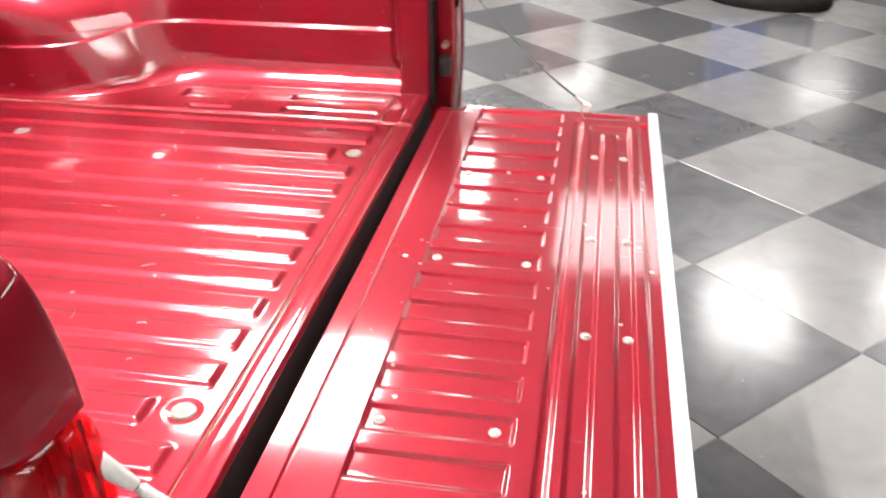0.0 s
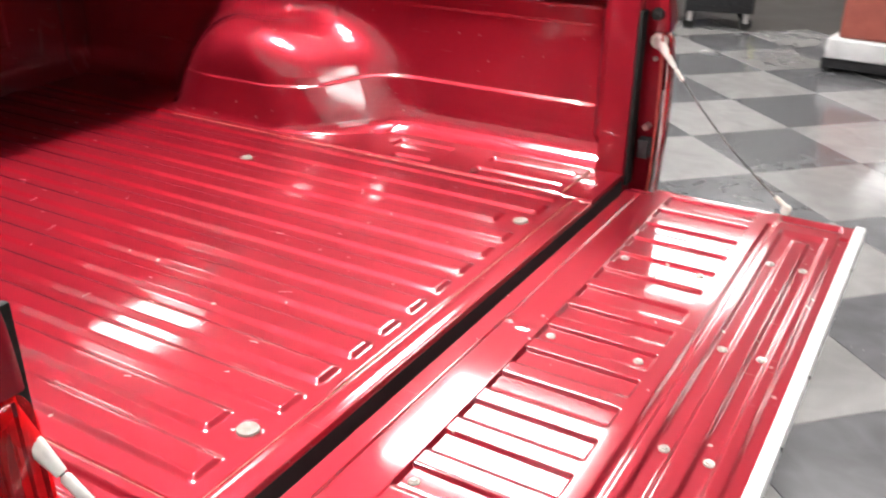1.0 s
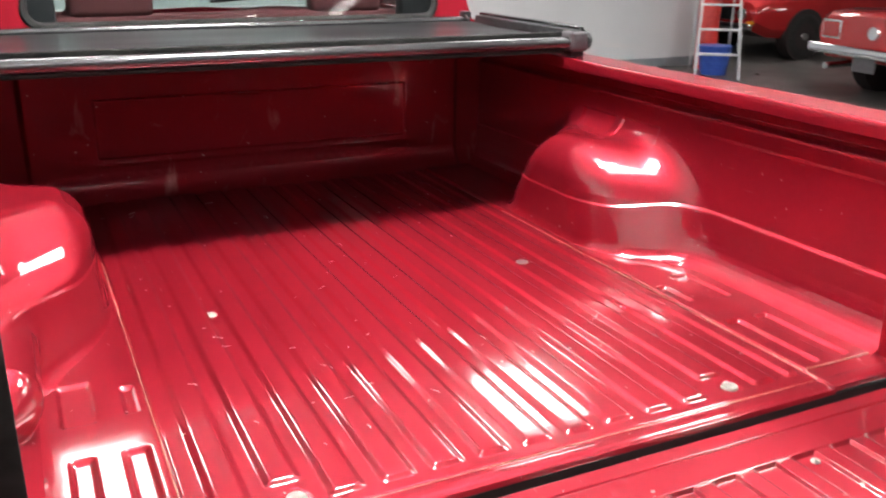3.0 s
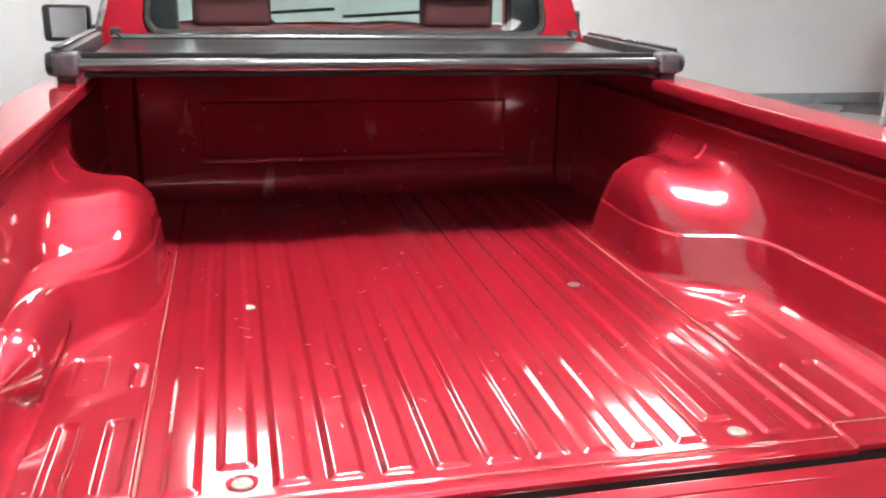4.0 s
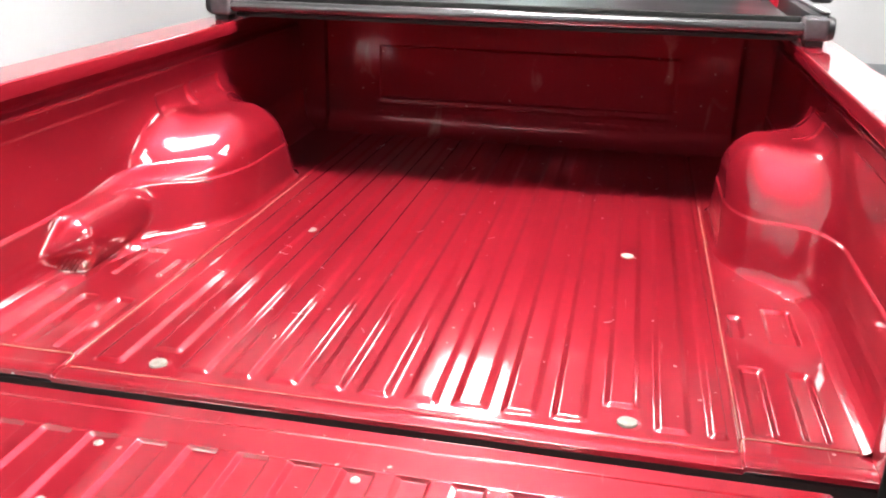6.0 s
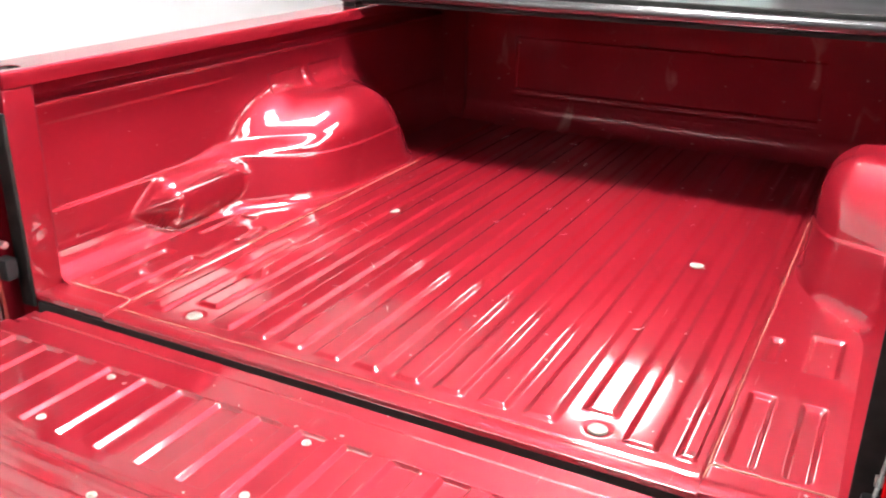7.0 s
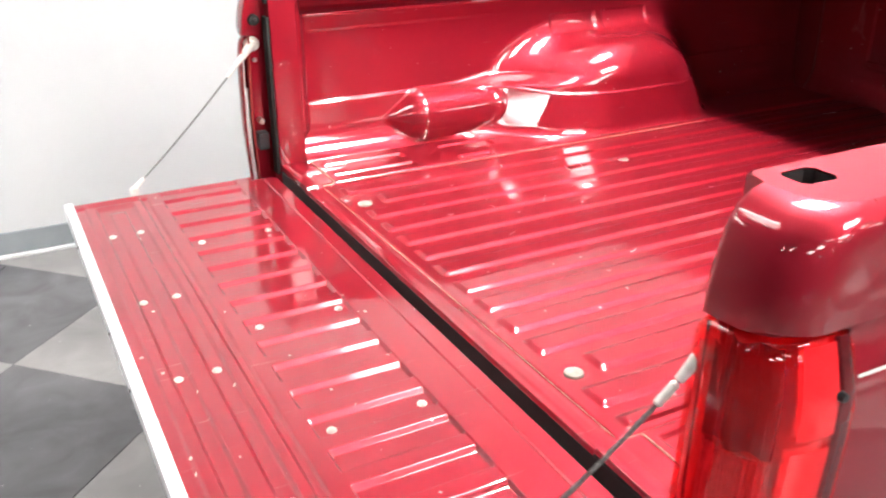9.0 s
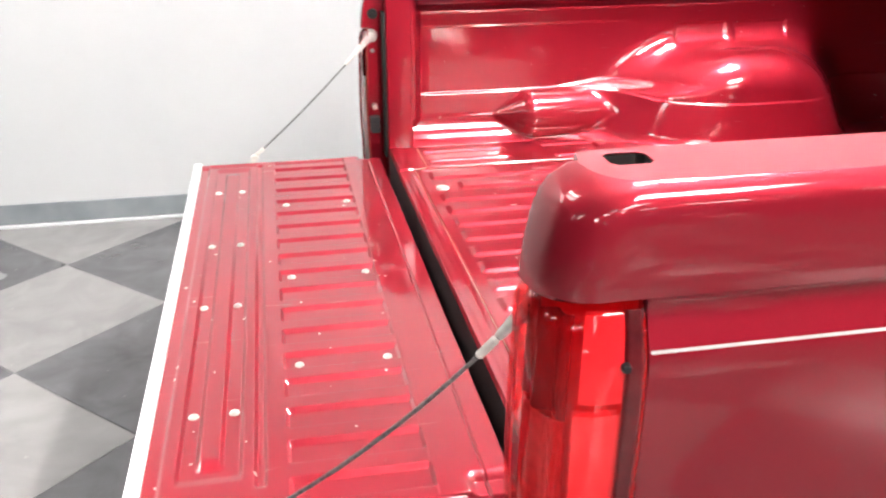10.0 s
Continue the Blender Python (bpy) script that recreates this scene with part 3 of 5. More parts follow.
def side_grid(s):
    """The inner side, met by rays from a line above the bed in one slice after another."""
    left = s < 0
    ys_ = np.array(steps((0.077, 0.125, 0.004), (0.125, 0.33, 0.02), (0.33, 0.5, 0.0045), (0.5, 0.66, 0.008), (0.66, 1.36, 0.0045), (1.36, 1.56, 0.008), (1.56, 2.085, 0.05)))
    ths = np.linspace(math.atan2(-0.47, 0.12), 0.0, 330)
    y, th = np.meshgrid(ys_, ths, indexing="ij")
    cx, cz = np.cos(th), np.sin(th)
    dist = np.full(y.shape, 0.05)
    for _ in range(70):
        f = side_free(0.5 + dist * cx, y, FZ + 0.47 + dist * cz, left)[0]
        dist += np.clip(f * 0.62, -0.03, 0.08)
    x, z = 0.5 + dist * cx, FZ + 0.47 + dist * cz
    _, wall_, house_ = side_free(x, y, z, left)
    kind = np.where(house_ < wall_ - 0.004, 1, 0)
    if left:
        kind = np.where((filler_free(x, y, z) < np.minimum(wall_, house_) - 0.001) & (y < 0.8), 2, kind)
    kind = np.where((z < FZ + 0.0012) & (x < 0.82), 3, kind)
    return x * s, y, z, kind


def side_parts(s, names):
    """Cuts the grid into the wall, the wheel house and the filler pressing; all share the grid's normals."""
    x, y, z, kind = side_grid(s)
    co = np.stack((x, y, z), -1)
    nrm = np.cross(np.gradient(co, axis=0), np.gradient(co, axis=1))
    nrm /= np.linalg.norm(nrm, axis=-1, keepdims=True) + 1e-12
    if (nrm[..., 0] * s).mean() > 0:
        nrm = -nrm
    n0, n1 = x.shape
    idx = np.arange(n0 * n1).reshape(n0, n1)
    quads = np.stack((idx[:-1, :-1], idx[1:, :-1], idx[1:, 1:], idx[:-1, 1:]), -1).reshape(-1, 4)
    a, b, c = (co.reshape(-1, 3)[quads[:, k]] for k in (0, 1, 2))
    if (np.cross(b - a, c - a) * nrm.reshape(-1, 3)[quads[:, 0]]).sum(-1).mean() < 0:
        quads = quads[:, ::-1]
    k4 = kind.reshape(-1)[quads]
    face_kind = np.where((k4 == 3).all(1), 3, np.where(k4 == 3, 0, k4).max(1))
    for want, (name, label) in enumerate(names):
        q = quads[face_kind == want]
        used, inv = np.unique(q, return_inverse=True)
        me = bpy.data.meshes.new(name)
        me.from_pydata(co.reshape(-1, 3)[used].tolist(), [], inv.reshape(-1, 4).tolist())
        me.materials.append(BED_SIDE)
        me.polygons.foreach_set("use_smooth", [True] * len(me.polygons))
        me.normals_split_custom_set_from_vertices(nrm.reshape(-1, 3)[used].tolist())
        ob = new(name, me)
        ob.parent = truck
        tagged(ob, label)


# --- outer skin of the bed: a path round the rear corner at each height
SIDE_X = [(0.42, 0.945), (0.6, 0.978), (0.8, 0.996), (0.93, 1.002), (0.985, 1.0), (0.998, 0.996), (1.047, 0.979), (1.055, 0.981), (1.064, 0.997),
          (1.09, 1.0), (1.13, 0.998), (1.162, 0.995), (1.172, 0.9925), (1.18, 0.988), (1.186, 0.982), (1.19, 0.973)]
REAR_Y = [(0.42, -0.055), (0.6, -0.07), (0.8, -0.076), (0.95, -0.073), (1.055, -0.068), (1.08, -0.066), (1.11, -0.062), (1.14, -0.055), (1.162, -0.046), (1.176, -0.036),
          (1.186, -0.02), (1.19, -0.004)]
SKIN_Z = [0.42, 0.5, 0.6, 0.7, 0.8, 0.9, 0.96, 0.985, 0.998, 1.02, 1.047, 1.055, 1.064, 1.075, 1.09, 1.11, 1.13, 1.148, 1.162, 1.172, 1.18, 1.186, 1.19]


def corner_path(z, r=0.062):
    """Points from the inner rear edge round the corner to the front of the bed."""
    x1, y0 = along(SIDE_X, z), along(REAR_Y, z)
    pts = [(0.888, 0.0), (0.8865, y0 + 0.006), (0.885, y0 + 0.001), (0.889, y0 - 0.002), (0.894, y0 - 0.002), (x1 - r - 0.01, y0 - 0.002)]
    for k in range(0, 11):
        th = math.pi / 2 * k / 10
        pts.append((x1 - r + r * math.sin(th), y0 + r - r * math.cos(th)))
    return pts, x1


WHEEL_Y, WHEEL_Z, WHEEL_R = 1.1, 0.36, 0.45


def outer_skin(s, upper):
    bm = bmesh.new()
    rows = []
    zs = [z for z in SKIN_Z if (z >= 1.055 if upper else z <= 1.0551)]
    for z in zs:
        pts, x1 = corner_path(z)
        if not upper:
            pts = []
        ys_ = [0.054, 0.075] + [0.1 + 0.05 * k for k in range(41)]
        row = [bm.verts.new((s * x, y, z)) for x, y in pts] + [bm.verts.new((s * x1, max(y, 0.05), z)) for y in ys_]
        rows.append(row)
    for r0, r1 in zip(rows, rows[1:]):
        for k in range(len(r0) - 1):
            c = (r0[k].co + r1[k + 1].co) / 2
            if math.hypot(c.y - WHEEL_Y, c.z - WHEEL_Z) < WHEEL_R:
                continue
            q = [r0[k], r0[k + 1], r1[k + 1], r1[k]]
            bm.faces.new(q if s > 0 else q[::-1])
    return bm


def rail_top(s):
    """The flat top of the rail with its stake hole, its inner lip and the walls of the hole."""
    pts, x1 = corner_path(1.19)
    outline = [(0.853, 2.1), (0.853, 0.012), (0.858, 0.004)] + pts[2:] + [(x1, 0.1), (x1, 2.1)]
    hx0, hx1, hy0, hy1, c = 0.871, 0.914, 0.028, 0.08, 0.008
    hole = [(hx0 + c, hy0), (hx1 - c, hy0), (hx1, hy0 + c), (hx1, hy1 - c), (hx1 - c, hy1), (hx0 + c, hy1), (hx0, hy1 - c), (hx0, hy0 + c)]
    bm = bmesh.new()
    edges = []
    loops = []
    for loop in (outline, hole):
        vs = [bm.verts.new((s * x, y, 1.19)) for x, y in loop]
        loops.append(vs)
        edges += [bm.edges.new((vs[k], vs[(k + 1) % len(vs)])) for k in range(len(vs))]
    bmesh.ops.triangle_fill(bm, use_beauty=True, use_dissolve=False, edges=edges)
    for f in bm.faces:
        f.normal_update()
        if f.normal.z < 0:
            f.normal_flip()
    return bm


def stake_hole(s):
    """The walls of the stake hole, near-black so its shade is in the colour."""
    hx0, hx1, hy0, hy1, c = 0.871, 0.914, 0.028, 0.08, 0.008
    hole = [(hx0 + c, hy0), (hx1 - c, hy0), (hx1, hy0 + c), (hx1, hy1 - c), (hx1 - c, hy1), (hx0 + c, hy1), (hx0, hy1 - c), (hx0, hy0 + c), (hx0 + c, hy0)]
    return sheet(range(9), (1.188, 1.1), lambda k, z: (s * hole[k][0], hole[k][1], z), flip=s > 0)


def rail_lip(s):
    prof = [(0.853, 1.19), (0.8505, 1.1885), (0.849, 1.185), (0.849, 1.158), (0.8505, 1.1535), (0.855, 1.1515), (0.93, 1.15)]
    ys_ = [0.008, 0.077] + [0.1 + 0.1 * k for k in range(21)]
    return sheet(ys_, range(len(prof)), lambda y, k: (s * prof[k][0], y, prof[k][1]), flip=s > 0)


def tail_light(s, parent):
    t = part("tail_light", housing_mesh(s), DARK_HOUSING, parent, "tall wraparound red tail light")
    z0, z1 = 0.585, 1.05
    zs = [z0 + (z1 - z0) * k / 12 for k in range(13)]

    def surface(us, za, zb, off, bm=None):
        """A piece of the lens: us run from the inner rear edge (0) round to the side (1)."""
        def f(u, z):
            pts, x1 = corner_path(z, 0.075)
            pts = pts[2:] + [(x1, 0.051)]
            d = [0.0]
            for (ax, ay), (bx, by) in zip(pts, pts[1:]):
                d.append(d[-1] + math.hypot(bx - ax, by - ay))
            w = u * d[-1]
            for k in range(len(pts) - 1):
                if w <= d[k + 1] + 1e-9:
                    g = (w - d[k]) / max(1e-9, d[k + 1] - d[k])
                    x, y = pts[k][0] + (pts[k + 1][0] - pts[k][0]) * g, pts[k][1] + (pts[k + 1][1] - pts[k][1]) * g
                    nx, ny = (pts[k + 1][1] - pts[k][1]), -(pts[k + 1][0] - pts[k][0])
                    ln = math.hypot(nx, ny) or 1
                    o = off(u, z) if callable(off) else off
                    return (s * (x + nx / ln * o), y + ny / ln * o, z)
        zz = [za + (zb - za) * k / 8 for k in range(9)]
        return sheet(us, zz, f, flip=s < 0, bm=bm)
    U = lambda a, b, n=14: [a + (b - a) * k / n for k in range(n + 1)]
    part("lens", surface(U(0.0, 1.0, 26), z0, z1 - 0.028, 0.004), LENS, t, "deep red lens").visible_shadow = False
    part("lens_shoulder", surface(U(0.0, 1.0, 26), z1 - 0.028, z1, lambda u, z: 0.004 - 0.016 * (1 - math.sqrt(max(0.0, 1 - ((z - z1 + 0.028) / 0.0285) ** 2)))), LENS, t).visible_shadow = False
    part("reverse_reflector", surface(U(0.1, 0.56, 72), z0 + 0.015, 0.9, lambda u, z: -0.013 + 0.003 * math.sin(u * 160)), REFLECTOR, t)
    part("upper_reflector", surface(U(0.1, 0.56, 40), 0.905, 1.035, lambda u, z: -0.014 + 0.006 * math.sin(u * 27)), LENS_RIM, t, "dark upper chamber")
    part("inner_reflector", surface(U(0.01, 0.075, 4), z0 + 0.015, 1.0, -0.004), REFLECTOR, t)
    part("side_lens", surface(U(0.63, 0.86, 8), 0.94, 1.042, 0.0055), LENS_CLEAR, t, "brighter red side lens").visible_shadow = False
    part("side_reflector", surface(U(0.63, 0.86, 8), 0.94, 1.042, -0.006), REFLECTOR, t)
    part("lower_side_lens", surface(U(0.61, 0.85, 8), 0.6, 0.925, 0.0052), LENS_CLEAR, t, "bright red lower side lens").visible_shadow = False
    part("lower_reflector", surface(U(0.6, 0.86, 8), 0.6, 0.925, -0.006), REFLECTOR, t)
    part("bezel", surface(U(0.868, 1.0, 12), z0, z1 - 0.004, lambda u, z: 0.0062 - 0.006 * ease(0.96, 1.0, u) - 0.004 * ease(0.885, 0.868, u)), LENS_RIM, t, "dark red bezel")
    part("rim", surface(U(0.0, 1.0, 26), z1 - 0.001, z1 + 0.004, -0.01), LENS_RIM, t)
    part("divider", surface(U(0.08, 0.1, 2), z0, z1, 0.002), LENS_RIM, t)
    for z in (0.985, 0.78):
        pts, x1 = corner_path(z, 0.075)
        part("screw", rod((s * (x1 + 0.004), 0.024, z), (s * (x1 + 0.011), 0.024, z), 0.0065, 0.005, 12), BLACK, t)
    return t


def housing_mesh(s):
    z0, z1 = 0.58, 1.054

    def f(k, z):
        pts, x1 = corner_path(z, 0.075)
        pts = pts[2:] + [(x1, 0.05), (x1 - 0.02, 0.055)]
        x, y = pts[k]
        return (s * (x - 0.018 * (x > 0.9)), y + 0.018 * (y < 0.03), z)
    return sheet(range(17), [z0 + (z1 - z0) * k / 6 for k in range(7)], f, flip=s < 0)


def bed_side(s, name):
    names = [(name, "red pressed steel inner side panel"), ("wheel_house", "rounded red wheel house with a crease")]
    side_parts(s, names + ([("filler_housing", "bullet-shaped red pressing")] if s < 0 else []))
    # rear post with its jamb face
    bm = box(0.853, 0.93, 0.0, 0.079, 0.5, 1.152, 0.005, 3)
    if s < 0:
        bmesh.ops.scale(bm, vec=(-1, 1, 1), verts=bm.verts[:])
        bmesh.ops.reverse_faces(bm, faces=bm.faces[:])
    post = part("rear_post", bm, RED, truck)
    part("upper_quarter", outer_skin(s, True), RED, truck)
    part("quarter_panel", outer_skin(s, False), RED, truck)
    part("rail_cap", rail_top(s), RED, truck)
    part("stake_hole", stake_hole(s), DARK, truck)
    part("rail_lip", rail_lip(s), RED, truck)
    # bottom of the stake hole, its shade painted near-black
    part("stake_pocket", box(min(s * 0.868, s * 0.918), max(s * 0.868, s * 0.918), 0.024, 0.084, 1.09, 1.1), DARK, truck)
    # rubber strip, bumper stop, striker and hinge block on the jamb
    def side(x0, x1, *rest):
        return box(min(s * x0, s * x1), max(s * x0, s * x1), *rest)
    part("jamb_panel", side(0.9, 0.915, -0.058, 0.0, 0.5, 1.07, 0.004), RED, truck)
    part("weather_strip", side(0.848, 0.887, -0.011, -0.001, FZ - 0.02, 1.105, 0.003), RUBBER, truck, "black rubber strip")
    part("corner_pad", side(0.857, 0.882, -0.007, 0.0, 1.138, 1.16, 0.003), RUBBER, truck)
    bm = rod((s * 0.9, -0.034, 1.096), (s * 0.874, -0.034, 1.096), 0.017, 0.014, 20)
    bm = rod((s * 0.874, -0.034, 1.096), (s * 0.871, -0.034, 1.096), 0.007, 0.005, 12, bm)
    part("bumper_stop", bm, RUBBER, truck, "round black rubber stop")
    part("latch_block", side(0.862, 0.9, -0.052, -0.022, 0.735, 0.785, 0.005), BLACK, truck, "black latch block")
    part("bolt", rod((s * 0.9, -0.036, 0.815), (s * 0.874, -0.036, 0.815), 0.008, 0.008, 12), STEEL, truck)
    part("bolt", rod((s * 0.9, -0.036, 0.985), (s * 0.892, -0.036, 0.985), 0.006, 0.005, 10), STEEL, truck)
    tail_light(s, truck)
    part("rail_end", box(min(s * 0.8535, s * 0.95), max(s * 0.8535, s * 0.95), 0.003, 0.026, 1.13, 1.189, 0.002), RED, truck)
    # pale stripe along the side
    def strip(y, k):
        z = 0.996 + (k - 0.5) * 0.004
        return (s * (along(SIDE_X, z) + 0.0018), y, z)
    part("pinstripe", sheet(steps((0.056, 2.09, 0.1)), (0, 1), strip, flip=s < 0), STRIPE, truck, "pale pinstripe")


bed_side(-1, "bed_side_left")
bed_side(1, "bed_side_right")

# --- front wall of the bed
def bulkhead_y(x, z):
    a, h = abs(x), z - FZ
    y = 2.078
    # a recessed field, a low bead under it, an upright step near each end
    y += 0.006 * pad(x, z, -0.57, 0.57, 0.828, 1.03, 0.0035)
    y -= 0.003 * (1 - ease(0.003, 0.012, abs(z - 0.808))) * (1 - ease(0.56, 0.59, a))
    y += 0.012 * ease(0.785, 0.805, a)
    # the foot runs out to the floor in a fillet that takes up the ribs
    y -= 0.05 * max(0.0, 1 - h / 0.095) ** 2
    y -= 0.0022 * (1 - ease(0.003, 0.012, abs(z - 0.766))) * (0.5 + 0.5 * math.cos(4 * math.pi * (x - RIB0) / RIB)) * (1 - ease(0.56, 0.6, a))
    return y + 0.0012 * noise.noise((x * 4, z * 5, 2.2))


bz = steps((FZ - 0.002, 0.75, 0.006), (0.75, 0.84, 0.003), (0.84, 1.02, 0.02), (1.02, 1.04, 0.0025), (1.04, 1.19, 0.02))
bx = steps((-0.93, -0.81, 0.03), (-0.81, -0.78, 0.004), (-0.78, -0.58, 0.011), (-0.58, -0.56, 0.003), (-0.56, 0.56, 0.0057), (0.56, 0.58, 0.003), (0.58, 0.78, 0.011), (0.78, 0.81, 0.004), (0.81, 0.93, 0.03))
part("front_panel", sheet(bx, bz, lambda x, z: (x, bulkhead_y(x, z), z), flip=True), SHADED_DUSTY_RED, truck, "dusty red pressed front panel of the bed, paint darkened for shade")
part("front_panel_back", box(-0.93, 0.93, 2.1, 2.115, 0.6, 1.19, 0.004), PRIMER, truck)
# --- tailgate, folded flat
TG0, TG1, TGX = -0.034, -0.568, 0.818


def gate_height(x, y):
    z = 0.0
    a = abs(x)
    # slots between the ribs: a broad flank on one side, a tight one on the other
    u = (x - RIB0) % RIB - RIB / 2
    across, run = (-u - 0.0195, 0.0115) if u < 0 else (u - 0.0225, 0.0055)
    off = slot(across / run, max(y + 0.1535, -0.352 - y) / 0.0055, 0.0)
    z -= 0.0064 * (1 - ramp(0.0, 1.0, off)) * (1 - ease(0.784, 0.79, a))
    # outer field: a channel that runs round a long flat bar, a narrow groove inside it and a step before the edge
    b = abs(x + 0.02)
    z -= 0.0065 * (pad(b, y, -1, 0.732, -0.519, -0.427, 0.0042) - pad(b, y, -1, 0.695, -0.491, -0.456, 0.0042))
    z -= 0.0055 * pad(b, y, -1, 0.757, -0.405, -0.39, 0.0035)
    z -= 0.005 * pad(b, y, -1, 0.757, -0.58, -0.543, 0.004)
    z -= 0.006 * pad(a, y, 0.772, 0.792, -0.54, -0.41, 0.004)
    # step between the fields, fold line, rounded edges
    z -= 0.0035 * (1 - ease(0.0, 0.0035, abs(y + 0.076)))
    z += 0.0016 * ease(-0.1515, -0.1465, y)
    z -= 0.016 * (1 - ease(0.0, 0.006, TG0 - y)) ** 2 + 0.012 * ease(TGX - 0.012, TGX, a) ** 2
    z += 0.001 * (dish(x, y, 0.02, -0.118, 0.014) + dish(x, y, 0.035, -0.085, 0.013))
    z -= 0.01 * pad(a, y, 0.775, 0.83, -0.1, -0.02, 0.006)
    return FZ + 0.001 + z + 0.0003 * noise.noise((x * 3, y * 5, 5.5))


gate_x = [-TGX + 0.003 * k for k in range(5)] + [TGX - 0.003 * k for k in range(5)]
for k in range(-10, 11):
    for o in (-0.04, -0.034, -0.032, -0.0305, -0.029, -0.0275, -0.026, -0.0245, -0.023, -0.0215, -0.02, -0.018, -0.01, 0,
              0.01, 0.0195, 0.0215, 0.0225, 0.0233, 0.0241, 0.025, 0.0258, 0.0266, 0.0274, 0.0282, 0.03, 0.036):
        gate_x.append(RIB0 + RIB * (k + 0.5) + o)
gate_x = sorted(x for x in gate_x if abs(x) <= TGX)
gate_x = [b for a, b in zip([-9] + gate_x, gate_x) if b - a > 1e-5]
gate = part("tailgate", sheet(gate_x, steps((TG1, -0.37, 0.0022), (-0.37, -0.36, 0.003), (-0.36, -0.345, 0.001), (-0.345, -0.325, 0.004), (-0.325, -0.175, 0.02), (-0.175, -0.157, 0.003), (-0.157, -0.143, 0.0008), (-0.143, -0.135, 0.004), (-0.135, -0.084, 0.006), (-0.084, -0.068, 0.0012), (-0.068, -0.042, 0.004), (-0.042, TG0, 0.001)),
                              lambda x, y: (x, y, gate_height(x, y))), BED_RED, truck, "red tailgate lying open, with pressed ribs", 60)
part("outer_shell", box(-TGX, TGX, TG1, TG0, FZ - 0.055, FZ - 0.012, 0.012, 3), RED, gate)
part("edge_molding", box(-TGX - 0.002, TGX + 0.002, TG1 - 0.021, TG1 + 0.001, FZ - 0.03, FZ + 0.005, 0.004, 2), ALU, gate, "bright aluminium edge molding")
for x in (-0.545, -0.09, 0.13, 0.6):
    part("molding_screw", rod((x, TG1 - 0.02, FZ - 0.008), (x, TG1 - 0.023, FZ - 0.008), 0.004, 0.003, 10), RUBBER, gate)
for x, ys_ in ((-0.433, (-0.33, -0.17)), (0.024, (-0.331, -0.169)), (0.4, (-0.329, -0.17)), (-0.562, (-0.509, -0.445)), (-0.183, (-0.509, -0.443)),
               (0.139, (-0.51, -0.443)), (0.533, (-0.505, -0.44))):
    for y in ys_:
        z = gate_height(x, y)
        bm = rod((x, y, z - 0.001), (x, y, z + 0.0025), 0.0088, 0.008, 16)
        bm = rod((x, y, z + 0.0025), (x, y, z + 0.005), 0.006, 0.0045, 6, bm)
        part("screw", bm, FITTING, gate, "pale screw head")
# --- stay cables
def sweep(points, r, n=10):
    """One round tube through points that lie nearly in a line."""
    along_ = (points[-1] - points[0]).normalized()
    u = along_.cross(Vector((1, 0, 0))).normalized()
    v = along_.cross(u)
    return sheet(range(len(points)), range(n + 1), lambda k, j: points[k] + (u * math.cos(2 * math.pi * j / n) + v * math.sin(2 * math.pi * j / n)) * r)


for s in (-1, 1):
    top, low = Vector((s * 0.896, -0.04, 1.03)), Vector((s * 0.825, -0.412, FZ + 0.014))
    d = (low - top).normalized()
    slack = 0.012 if s < 0 else 0.028
    run = [top.lerp(low, f) - Vector((0, 0, 4 * slack * f * (1 - f))) for f in [0.12 + 0.08 * k for k in range(12)]]
    d = (run[1] - top).normalized()
    c = part("stay_cable", sweep(run, 0.0027), CABLE, truck, "steel stay cable of the tailgate, a little slack")
    bm = rod(top + Vector((s * 0.012, 0, 0)), top + Vector((-s * 0.006, 0, 0)), 0.0205, 0.019, 24)
    bm = rod(top + Vector((-s * 0.006, 0, 0)), top + Vector((-s * 0.011, 0, 0)), 0.011, 0.008, 8, bm)
    part("eyelet", bm, SLEEVE, c, "pale cable end")
    bm = rod(top + d * 0.008, top + d * 0.078, 0.013, 0.0055, 14)
    part("neck", bm, SLEEVE, c)
    bm = rod(top + d * 0.08, top + d * 0.084, 0.0035, 0.006, 14)
    bm = rod(top + d * 0.084, top + d * 0.112, 0.0055, 0.0055, 14, bm)
    bm = rod(top + d * 0.112, top + d * 0.115, 0.006, 0.004, 14, bm)
    part("ferrule", bm, SLEEVE, c, "pale crimped sleeve")
    bm = rod(run[-2], low, 0.0055, 0.0065, 12)
    bm = rod(low + Vector((s * 0.004, 0, -0.004)), low + Vector((-s * 0.014, 0, -0.004)), 0.011, 0.011, 14, bm)
    part("lower_ferrule", bm, SLEEVE, c)

# --- folded tonneau cover on the rails
cover = group_of("tonneau_cover", "black vinyl tonneau cover folded against the cab", "truck bed cover")
CY = 1.40


def bar_section(pts, x0, x1, bm=None):
    """A rounded bar along x with the section pts (y, z)."""
    return sheet([x0, x0 + 0.04, x0 + 0.2, (x0 + x1) / 2, x1 - 0.2, x1 - 0.04, x1], range(len(pts) + 1), lambda x, k: (x, pts[k % len(pts)][0], pts[k % len(pts)][1]), bm=bm)


def oval(cy, cz, ry, rz, n=16, e=0.75):
    out = []
    for k in range(n):
        th = 2 * math.pi * k / n
        c, sn = math.cos(th), math.sin(th)
        out.append((cy + ry * math.copysign(abs(c) ** e, c), cz + rz * math.copysign(abs(sn) ** e, sn)))
    return out


